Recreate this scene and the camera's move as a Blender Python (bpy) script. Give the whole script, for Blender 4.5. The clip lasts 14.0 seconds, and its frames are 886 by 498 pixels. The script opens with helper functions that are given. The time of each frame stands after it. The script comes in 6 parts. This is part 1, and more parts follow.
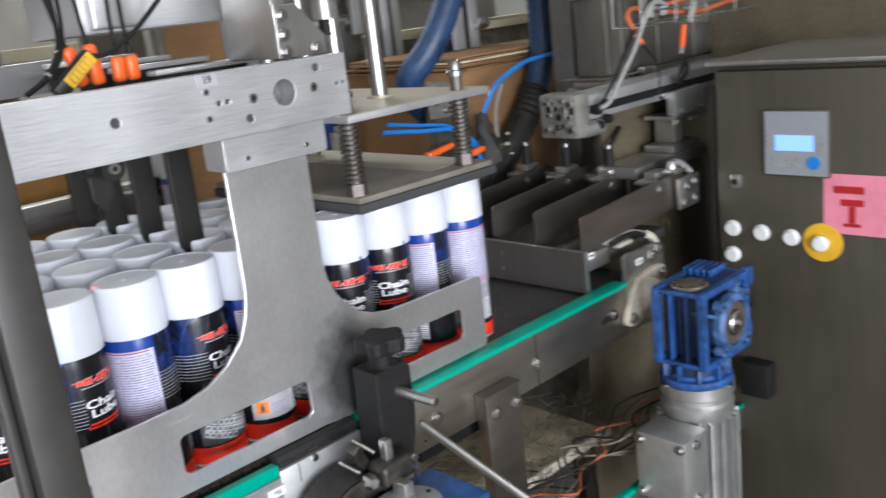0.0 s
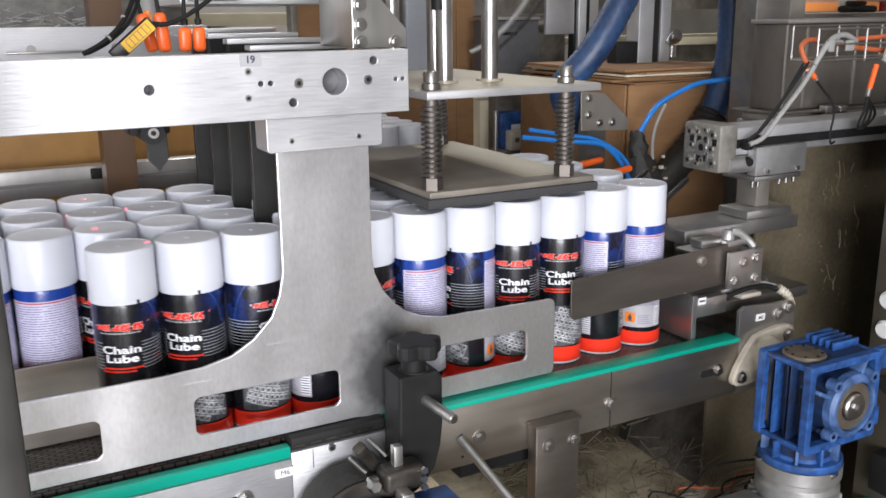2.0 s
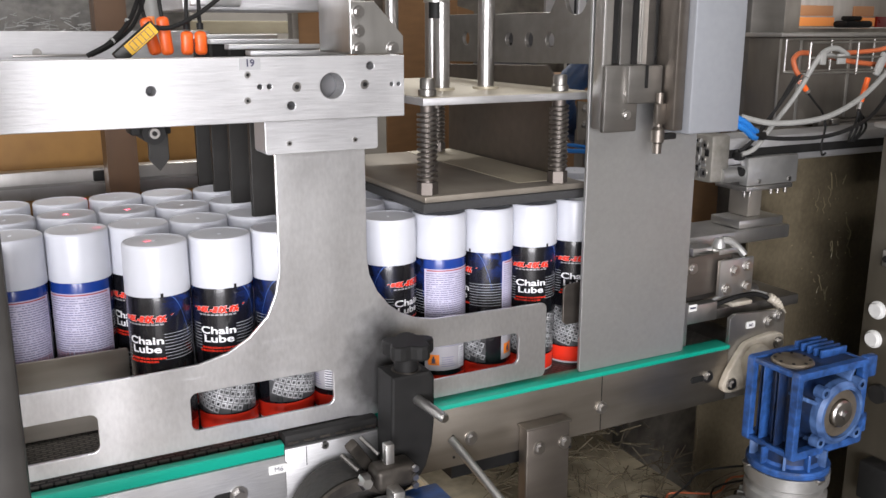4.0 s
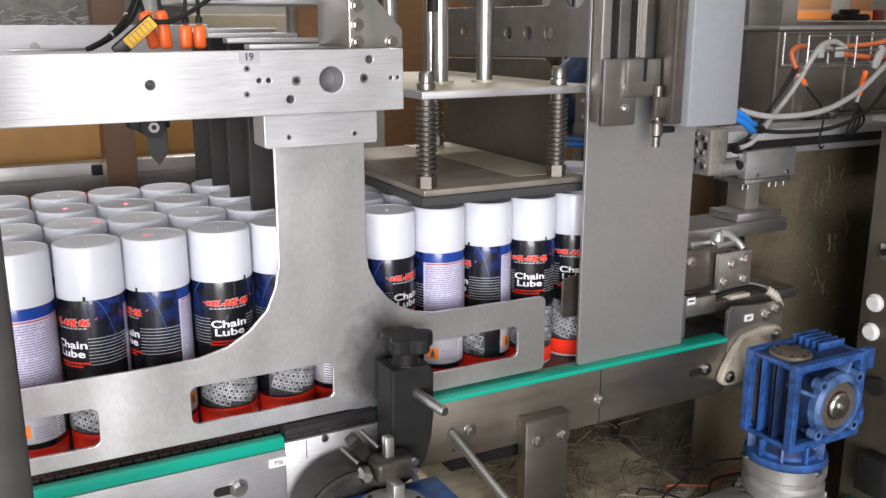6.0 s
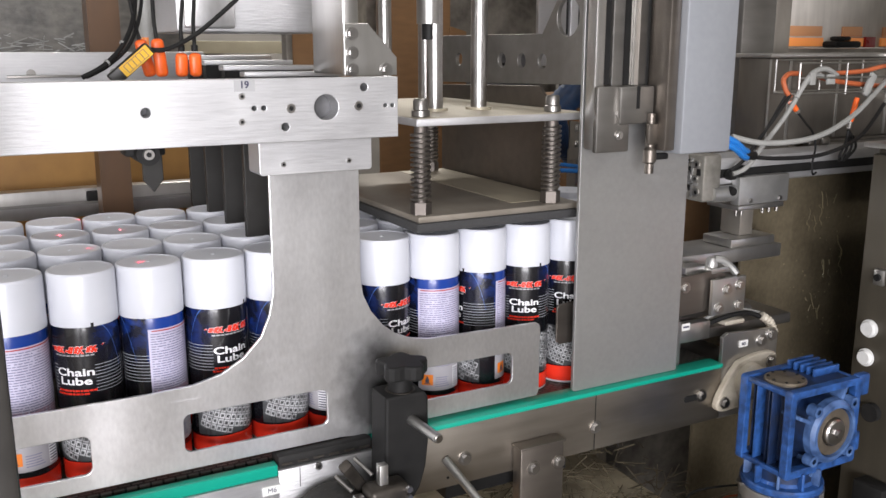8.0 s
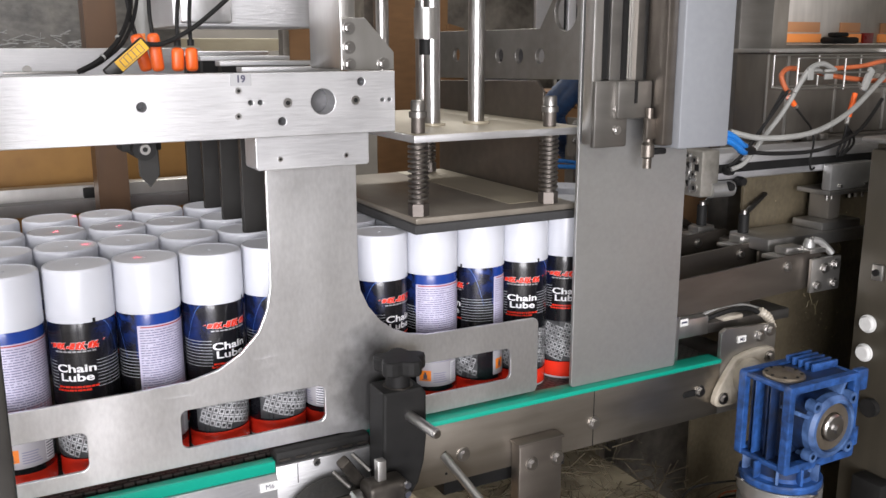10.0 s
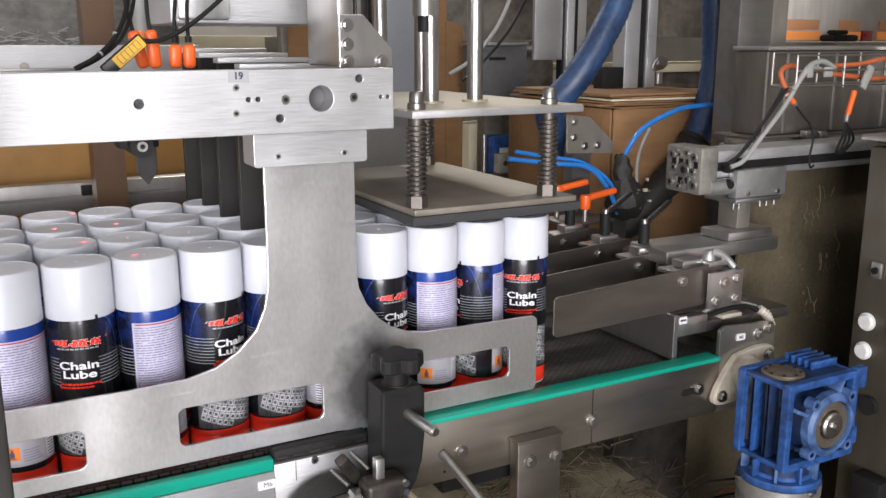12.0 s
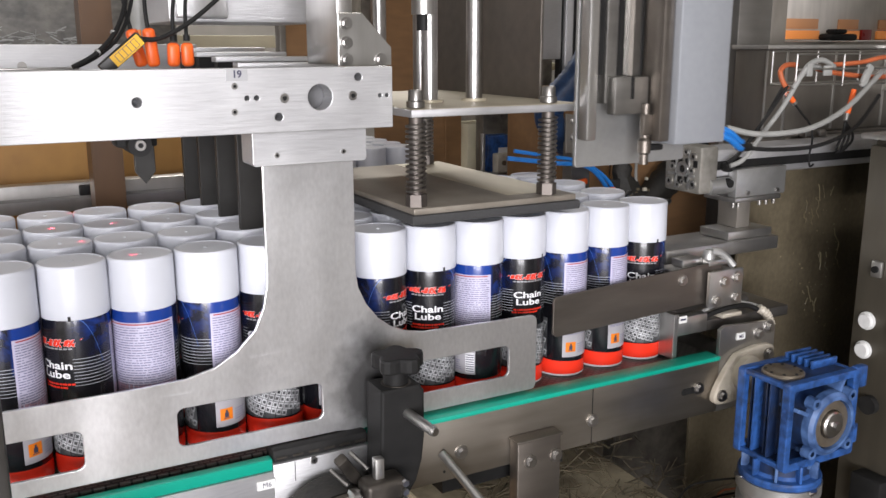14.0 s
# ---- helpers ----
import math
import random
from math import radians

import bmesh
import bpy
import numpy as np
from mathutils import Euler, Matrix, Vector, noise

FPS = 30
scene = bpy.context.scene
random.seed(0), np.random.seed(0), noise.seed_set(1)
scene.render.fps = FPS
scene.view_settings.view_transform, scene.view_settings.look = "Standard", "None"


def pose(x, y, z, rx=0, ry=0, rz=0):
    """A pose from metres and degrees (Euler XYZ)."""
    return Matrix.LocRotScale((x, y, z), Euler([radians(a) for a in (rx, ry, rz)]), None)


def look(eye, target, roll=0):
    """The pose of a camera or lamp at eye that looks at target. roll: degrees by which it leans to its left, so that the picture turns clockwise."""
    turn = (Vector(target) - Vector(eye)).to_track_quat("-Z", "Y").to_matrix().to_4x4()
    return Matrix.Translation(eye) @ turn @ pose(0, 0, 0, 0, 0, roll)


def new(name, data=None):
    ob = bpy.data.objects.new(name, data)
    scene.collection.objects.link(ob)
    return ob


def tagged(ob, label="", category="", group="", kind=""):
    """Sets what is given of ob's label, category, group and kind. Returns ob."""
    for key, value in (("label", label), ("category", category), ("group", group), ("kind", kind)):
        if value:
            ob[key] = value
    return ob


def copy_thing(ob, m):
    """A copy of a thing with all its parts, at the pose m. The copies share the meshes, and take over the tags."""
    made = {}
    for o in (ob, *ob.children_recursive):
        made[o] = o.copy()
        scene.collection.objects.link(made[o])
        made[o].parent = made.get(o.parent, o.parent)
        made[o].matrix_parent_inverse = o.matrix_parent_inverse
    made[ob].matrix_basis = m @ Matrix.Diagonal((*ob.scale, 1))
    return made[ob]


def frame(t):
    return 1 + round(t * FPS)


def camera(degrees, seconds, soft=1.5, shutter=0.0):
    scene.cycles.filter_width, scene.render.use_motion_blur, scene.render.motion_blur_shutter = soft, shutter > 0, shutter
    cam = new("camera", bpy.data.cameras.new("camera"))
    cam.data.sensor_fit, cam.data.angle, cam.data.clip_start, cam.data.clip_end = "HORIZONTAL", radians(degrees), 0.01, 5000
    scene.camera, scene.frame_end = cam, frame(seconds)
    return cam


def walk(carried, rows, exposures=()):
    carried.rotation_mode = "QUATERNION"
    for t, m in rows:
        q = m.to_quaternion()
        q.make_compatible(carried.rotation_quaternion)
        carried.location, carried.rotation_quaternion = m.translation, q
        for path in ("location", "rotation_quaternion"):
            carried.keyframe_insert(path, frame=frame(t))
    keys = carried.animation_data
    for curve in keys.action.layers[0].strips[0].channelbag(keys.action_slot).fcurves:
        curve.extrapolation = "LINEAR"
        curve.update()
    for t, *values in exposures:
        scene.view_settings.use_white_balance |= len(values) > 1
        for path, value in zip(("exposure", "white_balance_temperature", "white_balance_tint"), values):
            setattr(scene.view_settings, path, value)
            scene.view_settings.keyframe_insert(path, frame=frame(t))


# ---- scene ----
cam = camera(52.42, 14.0, soft=1.5, shutter=0.5)
ROWS = [
    (0, -0.0378, 0.0985, 1.3973, -45.071, -15.397, 6.484),
    (0.5, 0.0109, 0.0831, 1.3960, -36.733, -15.337, 5.045),
    (1, 0.0825, 0.0467, 1.3944, -31.329, -15.683, 2.814),
    (1.5, 0.1327, 0.0233, 1.3912, -27.840, -15.657, 1.503),
    (2, 0.1424, 0.0113, 1.3910, -27.938, -14.553, 0.629),
    (2.5, 0.1403, -0.0015, 1.3924, -27.723, -13.472, 0.096),
    (3, 0.1421, -0.0071, 1.3886, -27.627, -13.595, -0.018),
    (5.5, 0.1359, -0.0133, 1.3861, -27.814, -14.077, -0.027),
    (6, 0.1376, -0.0120, 1.3865, -27.848, -14.206, 0.005),
    (6.5, 0.1370, -0.0122, 1.3860, -27.988, -14.131, 0.020),
    (7, 0.1360, -0.0134, 1.3880, -28.164, -13.228, 0.007),
    (7.5, 0.1367, -0.0132, 1.3889, -28.154, -12.680, -0.041),
    (8, 0.1382, -0.0128, 1.3894, -28.144, -12.681, -0.047),
    (10.5, 0.1407, -0.0105, 1.3840, -28.308, -12.799, 0.074),
    (11, 0.1419, -0.0094, 1.3838, -28.353, -12.879, 0.030),
    (11.5, 0.1411, -0.0095, 1.3848, -28.380, -12.905, 0.030),
    (12, 0.1412, -0.0098, 1.3841, -28.333, -12.889, 0.020),
    (12.5, 0.1427, -0.0092, 1.3813, -28.359, -12.825, 0.071),
    (13, 0.1442, -0.0081, 1.3816, -28.367, -12.885, 0.100),
    (13.5, 0.1438, -0.0086, 1.3820, -28.406, -12.833, 0.120),
    (14, 0.1416, -0.0066, 1.3820, -28.452, -12.862, 0.077),
]
walk(cam, [(t, pose(x, y, z, 90 + pitch, roll, yaw)) for t, x, y, z, yaw, pitch, roll in ROWS], [(0.0, 0.08, 6050, 8), (0.35, -0.08, 6050, 10), (0.8, 0.0, 6050, 10), (1.2, 0.05, 6100, 10), (1.9, 0.09, 6250, 11), (2.3, 0.02, 6350, 11), (3.0, 0.0, 6450, 12), (14.0, 0.0, 6470, 12)])

# ---- light: a tall hall window behind the camera, added fill lights above ----
def area(name, eye, target, sx, sy, power, colour):
    data = bpy.data.lights.new(name, "AREA")
    data.shape, data.size, data.size_y, data.energy, data.color = "RECTANGLE", sx, sy, power, colour
    ob = new(name, data)
    ob.matrix_world = look(eye, target)
    return ob


area("window_light", (-1.30, -3.1, 1.40), (-0.95, 0.9, 1.38), 3.0, 1.8, 380.0, (0.98, 0.97, 1.0))
# three fill lights without a known source, added to brighten floor, right side and background
area("fill_light", (-1.9, 1.2, 3.1), (-1.9, 1.2, 0.0), 1.5, 0.3, 22.0, (1.0, 0.98, 0.95))
area("fill_light", (0.95, -0.9, 3.1), (0.95, -0.9, 0.0), 1.5, 0.3, 22.0, (1.0, 0.97, 0.92))
area("fill_light", (1.4, 3.3, 3.1), (1.4, 3.3, 0.0), 1.8, 0.4, 85.0, (1.0, 0.97, 0.92))
for x, y in ((0.290, 0.938), (0.252, 1.030), (0.230, 1.122), (0.300, 1.122), (0.262, 1.215)):
    spot = bpy.data.lights.new("laser_beam", "SPOT")
    spot.energy, spot.color, spot.spot_size, spot.spot_blend, spot.shadow_soft_size = 5.5, (1.0, 0.03, 0.08), radians(3.4), 0.9, 0.001
    new("laser_beam", spot).matrix_world = look((x, y + 0.004, 1.345), (x, y, 1.17))
world = bpy.data.worlds.new("hall")
world.use_nodes = True
world.node_tree.nodes["Background"].inputs[0].default_value = (0.75, 0.8, 0.9, 1)
world.node_tree.nodes["Background"].inputs[1].default_value = 0.08
scene.world = world


# ---- materials ----
def material(name, colour, rough=0.5, metal=0.0, second=None, grain=60.0, stretch=(1, 1, 1), spread=0.12, bump=0.05, coat=0.0, blotch=4.0, shine=0.5):
    m = bpy.data.materials.new(name)
    m.use_nodes = True
    nt = m.node_tree
    b = nt.nodes["Principled BSDF"]
    tc = nt.nodes.new("ShaderNodeTexCoord")
    mp = nt.nodes.new("ShaderNodeMapping")
    mp.inputs["Scale"].default_value = stretch
    nt.links.new(tc.outputs["Object"], mp.inputs[0])
    fine = nt.nodes.new("ShaderNodeTexNoise")
    fine.inputs["Scale"].default_value, fine.inputs["Detail"].default_value = grain, 5
    nt.links.new(mp.outputs[0], fine.inputs["Vector"])
    big = nt.nodes.new("ShaderNodeTexNoise")
    big.inputs["Scale"].default_value, big.inputs["Detail"].default_value = blotch, 4
    nt.links.new(tc.outputs["Object"], big.inputs["Vector"])
    ramp = nt.nodes.new("ShaderNodeValToRGB")
    second = second or tuple(c * 0.72 for c in colour)
    ramp.color_ramp.elements[0].position, ramp.color_ramp.elements[1].position = 0.32, 0.68
    ramp.color_ramp.elements[0].color = (*second, 1)
    ramp.color_ramp.elements[1].color = (*colour, 1)
    mix = nt.nodes.new("ShaderNodeMath")
    mix.operation = "MULTIPLY_ADD"
    mix.inputs[1].default_value = 0.45
    half = nt.nodes.new("ShaderNodeMath")
    half.operation = "MULTIPLY"
    half.inputs[1].default_value = 0.55
    nt.links.new(big.outputs[0], half.inputs[0])
    nt.links.new(fine.outputs[0], mix.inputs[0])
    nt.links.new(half.outputs[0], mix.inputs[2])
    nt.links.new(mix.outputs[0], ramp.inputs[0])
    nt.links.new(ramp.outputs[0], b.inputs["Base Color"])
    rr = nt.nodes.new("ShaderNodeMapRange")
    rr.inputs["To Min"].default_value, rr.inputs["To Max"].default_value = max(0.03, rough - spread), min(1, rough + spread)
    nt.links.new(mix.outputs[0], rr.inputs[0])
    nt.links.new(rr.outputs[0], b.inputs["Roughness"])
    b.inputs["Metallic"].default_value = metal
    b.inputs["Coat Weight"].default_value = coat
    b.inputs["Specular IOR Level"].default_value = shine
    if bump:
        bp = nt.nodes.new("ShaderNodeBump")
        bp.inputs["Strength"].default_value, bp.inputs["Distance"].default_value = bump, 0.002
        nt.links.new(fine.outputs[0], bp.inputs["Height"])
        nt.links.new(bp.outputs[0], b.inputs["Normal"])
    return m


def glow(name, colour, strength):
    m = bpy.data.materials.new(name)
    m.use_nodes = True
    b = m.node_tree.nodes["Principled BSDF"]
    b.inputs["Base Color"].default_value = (*colour, 1)
    b.inputs["Emission Color"].default_value = (*colour, 1)
    b.inputs["Emission Strength"].default_value = strength
    return m


ALU = material("brushed_aluminium", (0.60, 0.60, 0.605), 0.47, 0.85, (0.48, 0.48, 0.49), 520, (0.10, 1, 1), 0.12, 0.22, blotch=18)
TAGGREY = material("pale_grey_tag", (0.40, 0.40, 0.405), 0.5, 0.3, (0.36, 0.36, 0.365), 40, bump=0.0)
STEEL = material("stainless_steel", (0.56, 0.55, 0.53), 0.36, 0.95, (0.44, 0.43, 0.41), 80, (1, 1, 0.2), 0.10, 0.05)
STEEL_X = material("stainless_rolled_lengthwise", (0.38, 0.345, 0.30), 0.36, 0.95, (0.26, 0.235, 0.20), 70, (0.12, 1, 1), 0.12, 0.08, blotch=8)


def rolled_plate():
    """Scuffed, slightly wavy rolled steel with scratches, and a ragged dark patch where the clamp grips it."""
    m = material("scuffed_rolled_steel", (0.86, 0.86, 0.87), 0.345, 0.92, (0.70, 0.70, 0.71), 260, (1, 1, 0.5), 0.08, 0.05, blotch=9)
    nt = m.node_tree
    b = nt.nodes["Principled BSDF"]
    tc = nt.nodes.new("ShaderNodeTexCoord")
    # soft waves left by the rolling
    mp = nt.nodes.new("ShaderNodeMapping")
    mp.inputs["Scale"].default_value = (1.0, 1.0, 0.28)
    nt.links.new(tc.outputs["Object"], mp.inputs[0])
    wave = nt.nodes.new("ShaderNodeTexNoise")
    wave.inputs["Scale"].default_value, wave.inputs["Detail"].default_value = 11.0, 0.6
    nt.links.new(mp.outputs[0], wave.inputs["Vector"])
    bend = nt.nodes.new("ShaderNodeBump")
    bend.inputs["Strength"].default_value, bend.inputs["Distance"].default_value = 0.30, 0.02
    nt.links.new(wave.outputs[0], bend.inputs["Height"])
    old = b.inputs["Normal"].links[0].from_node
    nt.links.new(bend.outputs[0], old.inputs["Normal"])
    # long slanted scratches in the gloss
    sm = nt.nodes.new("ShaderNodeMapping")
    sm.inputs["Rotation"].default_value = (0, radians(24), 0)
    sm.inputs["Scale"].default_value = (14, 1, 420)
    nt.links.new(tc.outputs["Object"], sm.inputs[0])
    scr = nt.nodes.new("ShaderNodeTexNoise")
    scr.inputs["Scale"].default_value, scr.inputs["Detail"].default_value = 1.0, 2
    nt.links.new(sm.outputs[0], scr.inputs["Vector"])
    cut = nt.nodes.new("ShaderNodeMapRange")
    cut.inputs["From Min"].default_value, cut.inputs["From Max"].default_value = 0.66, 0.72
    cut.inputs["To Max"].default_value = 0.07
    nt.links.new(scr.outputs[0], cut.inputs[0])
    rough_in = b.inputs["Roughness"].links[0].from_socket
    add = nt.nodes.new("ShaderNodeMath")
    add.operation = "ADD"
    nt.links.new(rough_in, add.inputs[0])
    nt.links.new(cut.outputs[0], add.inputs[1])
    nt.links.new(add.outputs[0], b.inputs["Roughness"])
    # ragged darker patch round the clamp
    dist = nt.nodes.new("ShaderNodeVectorMath")
    dist.operation = "DISTANCE"
    dist.inputs[1].default_value = (0.522, 0.866, 1.012)
    sq = nt.nodes.new("ShaderNodeMapping")
    sq.inputs["Scale"].default_value = (1.0, 1.0, 0.62)
    sq.inputs["Location"].default_value = (0, 0, 0.3846)
    nt.links.new(tc.outputs["Object"], sq.inputs[0])
    nt.links.new(sq.outputs[0], dist.inputs[0])
    ragged = nt.nodes.new("ShaderNodeTexNoise")
    ragged.inputs["Scale"].default_value, ragged.inputs["Detail"].default_value = 42, 4
    nt.links.new(tc.outputs["Object"], ragged.inputs["Vector"])
    edge = nt.nodes.new("ShaderNodeMath")
    edge.operation = "MULTIPLY_ADD"
    edge.inputs[1].default_value = 0.045
    nt.links.new(ragged.outputs[0], edge.inputs[0])
    nt.links.new(dist.outputs["Value"], edge.inputs[2])
    mask = nt.nodes.new("ShaderNodeMapRange")
    mask.inputs["From Min"].default_value, mask.inputs["From Max"].default_value = 0.042, 0.076
    mask.inputs["To Min"].default_value, mask.inputs["To Max"].default_value = 0.75, 0.0
    nt.links.new(edge.outputs[0], mask.inputs[0])
    dark_mix = nt.nodes.new("ShaderNodeMix")
    dark_mix.data_type = "RGBA"
    dark_mix.inputs[7].default_value = (0.045, 0.040, 0.034, 1)
    nt.links.new(mask.outputs[0], dark_mix.inputs[0])
    nt.links.new(b.inputs["Base Color"].links[0].from_socket, dark_mix.inputs[6])
    nt.links.new(dark_mix.outputs[2], b.inputs["Base Color"])
    return m


MOTTLED = rolled_plate()
GREASYSTEEL = material("greasy_dark_steel", (0.095, 0.084, 0.072), 0.48, 0.8, (0.036, 0.032, 0.028), 70, bump=0.2, blotch=30)
BLUEDUST = material("dusty_blue_casting", (0.085, 0.165, 0.36), 0.5, 0.0, (0.016, 0.04, 0.11), 60, bump=0.2, blotch=30)
BRONZE = material("dull_bronze_cover", (0.26, 0.22, 0.17), 0.42, 0.7, (0.16, 0.135, 0.105), 60, bump=0.1)
BORE = material("dull_bore_steel", (0.13, 0.13, 0.135), 0.5, 0.3, (0.09, 0.09, 0.092), 60)
HANGER = material("dark_grey_hanger_steel", (0.022, 0.021, 0.019), 0.45, 0.3, (0.012, 0.011, 0.010), 60)
DARKSTEEL = material("dark_steel", (0.30, 0.29, 0.27), 0.38, 0.9, (0.20, 0.19, 0.18), 60, (0.2, 1, 1), 0.12, 0.06)
CHROME = material("polished_steel", (0.48, 0.465, 0.45), 0.32, 1.0, (0.36, 0.35, 0.34), 60, (1, 1, 1), 0.08, 0.0)
GREYPAINT = material("grey_powder_coat", (0.33, 0.345, 0.37), 0.42, 0.35, (0.29, 0.305, 0.33), 120, (1, 1, 1), 0.08, 0.04)
GATE = material("bead_blasted_steel", (0.42, 0.42, 0.41), 0.46, 0.8, (0.36, 0.36, 0.35), 160, (1, 1, 1), 0.06, 0.04)
BLACK = material("black_plastic", (0.015, 0.0145, 0.014), 0.60, 0.0, (0.008, 0.008, 0.008), 80, shine=0.2)
POST = material("dark_painted_post", (0.042, 0.039, 0.035), 0.45, 0.2, (0.026, 0.024, 0.022), 40, blotch=9)
# dirty blue enamel, darkened further for the shade in the gearbox recesses
BLUEDARK = material("dirty_shaded_blue_enamel", (0.010, 0.032, 0.105), 0.42, 0.0, (0.007, 0.008, 0.011), 60, bump=0.25, blotch=38)
RUBBER = material("black_rubber", (0.020, 0.019, 0.018), 0.65, 0.0, (0.011, 0.011, 0.011), 90, bump=0.15, shine=0.2)
FOAM = material("dark_grey_foam", (0.045, 0.045, 0.047), 0.85, 0.0, (0.03, 0.03, 0.03), 300, bump=0.3)
BELT = material("black_slat_belt", (0.040, 0.037, 0.033), 0.42, 0.1, (0.022, 0.020, 0.018), 240, (1, 1, 1), 0.15, 0.5)


def link_belt(m):
    """Small staggered links and slots on top of the dark belt."""
    nt = m.node_tree
    b = nt.nodes["Principled BSDF"]
    tc = nt.nodes.new("ShaderNodeTexCoord")
    brick = nt.nodes.new("ShaderNodeTexBrick")
    brick.inputs["Scale"].default_value = 1.0
    brick.inputs["Brick Width"].default_value, brick.inputs["Row Height"].default_value = 0.0125, 0.0052
    brick.inputs["Mortar Size"].default_value = 0.0013
    brick.inputs["Color1"].default_value = (0.115, 0.105, 0.094, 1)
    brick.inputs["Color2"].default_value = (0.060, 0.055, 0.048, 1)
    brick.inputs["Mortar"].default_value = (0.006, 0.006, 0.006, 1)
    nt.links.new(tc.outputs["Object"], brick.inputs["Vector"])
    nt.links.new(brick.outputs["Color"], b.inputs["Base Color"])
    bp = nt.nodes.new("ShaderNodeBump")
    bp.invert = True
    bp.inputs["Strength"].default_value, bp.inputs["Distance"].default_value = 0.8, 0.002
    nt.links.new(brick.outputs["Fac"], bp.inputs["Height"])
    nt.links.new(bp.outputs[0], b.inputs["Normal"])


link_belt(BELT)
GREEN = material("green_polyethylene", (0.0, 0.30, 0.21), 0.42, 0.0, (0.0, 0.25, 0.175), 60, (0.2, 1, 1))
CAPWHITE = material("white_cap_plastic", (0.60, 0.615, 0.665), 0.30, 0.0, (0.55, 0.565, 0.615), 30, bump=0.0, spread=0.06)
RED = material("red_print", (0.72, 0.035, 0.015), 0.28, 0.0, (0.62, 0.03, 0.012), 30, bump=0.0)
REDDARK = material("deep_red_print", (0.38, 0.015, 0.015), 0.3, bump=0.0)
WHITEPRINT = material("white_print", (0.82, 0.82, 0.84), 0.35, bump=0.0)
GREYPRINT = material("silver_print", (0.42, 0.43, 0.45), 0.35, 0.2, (0.22, 0.22, 0.23), 400, bump=0.0)
LILAC = material("lilac_panel_print", (0.52, 0.50, 0.64), 0.35, 0.0, (0.47, 0.45, 0.58), 40, bump=0.0)
PALE = material("pale_grey_panel_print", (0.36, 0.35, 0.37), 0.35, 0.0, (0.32, 0.31, 0.33), 40, bump=0.0)
INK = material("dark_ink", (0.05, 0.05, 0.09), 0.5, bump=0.0)
SOFTINK = material("grey_violet_ink", (0.20, 0.19, 0.30), 0.5, bump=0.0)
ORANGE = material("orange_plastic", (0.80, 0.13, 0.015), 0.4, 0.0, (0.7, 0.10, 0.012), 40)
CORAL = material("faded_orange_cable", (0.46, 0.115, 0.040), 0.5, 0.0, (0.36, 0.085, 0.030), 60)
ORANGEPRINT = material("orange_print", (0.85, 0.22, 0.01), 0.4, bump=0.0)
YELLOW = material("yellow_sticker", (0.70, 0.40, 0.02), 0.4, bump=0.0)
WHITETAG = material("white_tag", (0.75, 0.75, 0.73), 0.5, bump=0.0)
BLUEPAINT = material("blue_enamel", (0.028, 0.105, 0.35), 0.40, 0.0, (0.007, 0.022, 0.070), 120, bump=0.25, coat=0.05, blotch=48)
BLUEHOSE = material("blue_ribbed_hose", (0.024, 0.066, 0.165), 0.45, 0.0, (0.006, 0.014, 0.038), 110, bump=0.35, blotch=16)
BLUETUBE = material("bright_blue_tube", (0.02, 0.20, 0.62), 0.3, bump=0.0)
GREYTUBE = material("grey_cable", (0.30, 0.30, 0.285), 0.5)
BROWN = material("brown_anodised_post", (0.105, 0.052, 0.020), 0.42, 0.2, (0.065, 0.032, 0.013), 30, (1, 1, 0.2))
CARD = material("corrugated_cardboard", (0.27, 0.145, 0.062), 0.8, 0.0, (0.19, 0.10, 0.042), 90, (0.2, 1, 1), bump=0.12, blotch=9)
AMBERCARD = material("amber_cardboard", (0.36, 0.19, 0.048), 0.6, 0.0, (0.25, 0.125, 0.030), 30, blotch=7)
CREAM = material("cream_board", (0.72, 0.66, 0.48), 0.6, 0.0, (0.62, 0.56, 0.40), 30)
CREAMTOP = material("dusty_plate_top", (0.50, 0.45, 0.345), 0.45, 0.25, (0.36, 0.32, 0.24), 60, (1, 0.2, 1), blotch=7)
SEAL = material("aged_white_casting", (0.60, 0.56, 0.48), 0.5, 0.0, (0.34, 0.30, 0.235), 60, bump=0.2)
CASTDIM = material("dull_beige_casting", (0.36, 0.345, 0.31), 0.48, 0.6, (0.20, 0.19, 0.165), 90, bump=0.25, blotch=40)
CAST = material("cast_aluminium", (0.50, 0.50, 0.49), 0.42, 0.8, (0.36, 0.36, 0.35), 60, bump=0.15)
OLIVE = material("grimy_olive_panel", (0.125, 0.103, 0.066), 0.45, 0.0, (0.058, 0.047, 0.030), 140, (1, 1, 0.8), 0.16, 0.5, blotch=11)
BED = material("oily_brown_machine_bed", (0.34, 0.275, 0.18), 0.45, 0.0, (0.15, 0.12, 0.075), 90, (1, 1, 0.8), 0.16, 0.5, blotch=14)
TRAY = material("filthy_cream_tray", (0.62, 0.55, 0.39), 0.6, 0.0, (0.20, 0.16, 0.10), 40, bump=0.3, blotch=7)
GRIME = material("dirty_floor", (0.15, 0.122, 0.082), 0.6, 0.0, (0.060, 0.050, 0.036), 30, bump=0.3, blotch=9)
STRAW = material("dried_straw_litter", (0.14, 0.11, 0.065), 0.8, 0.0, (0.06, 0.05, 0.03), 60)
ROOF = material("grey_fill_roof", (0.34, 0.34, 0.33), 0.8, 0.0, (0.28, 0.28, 0.27), 8)
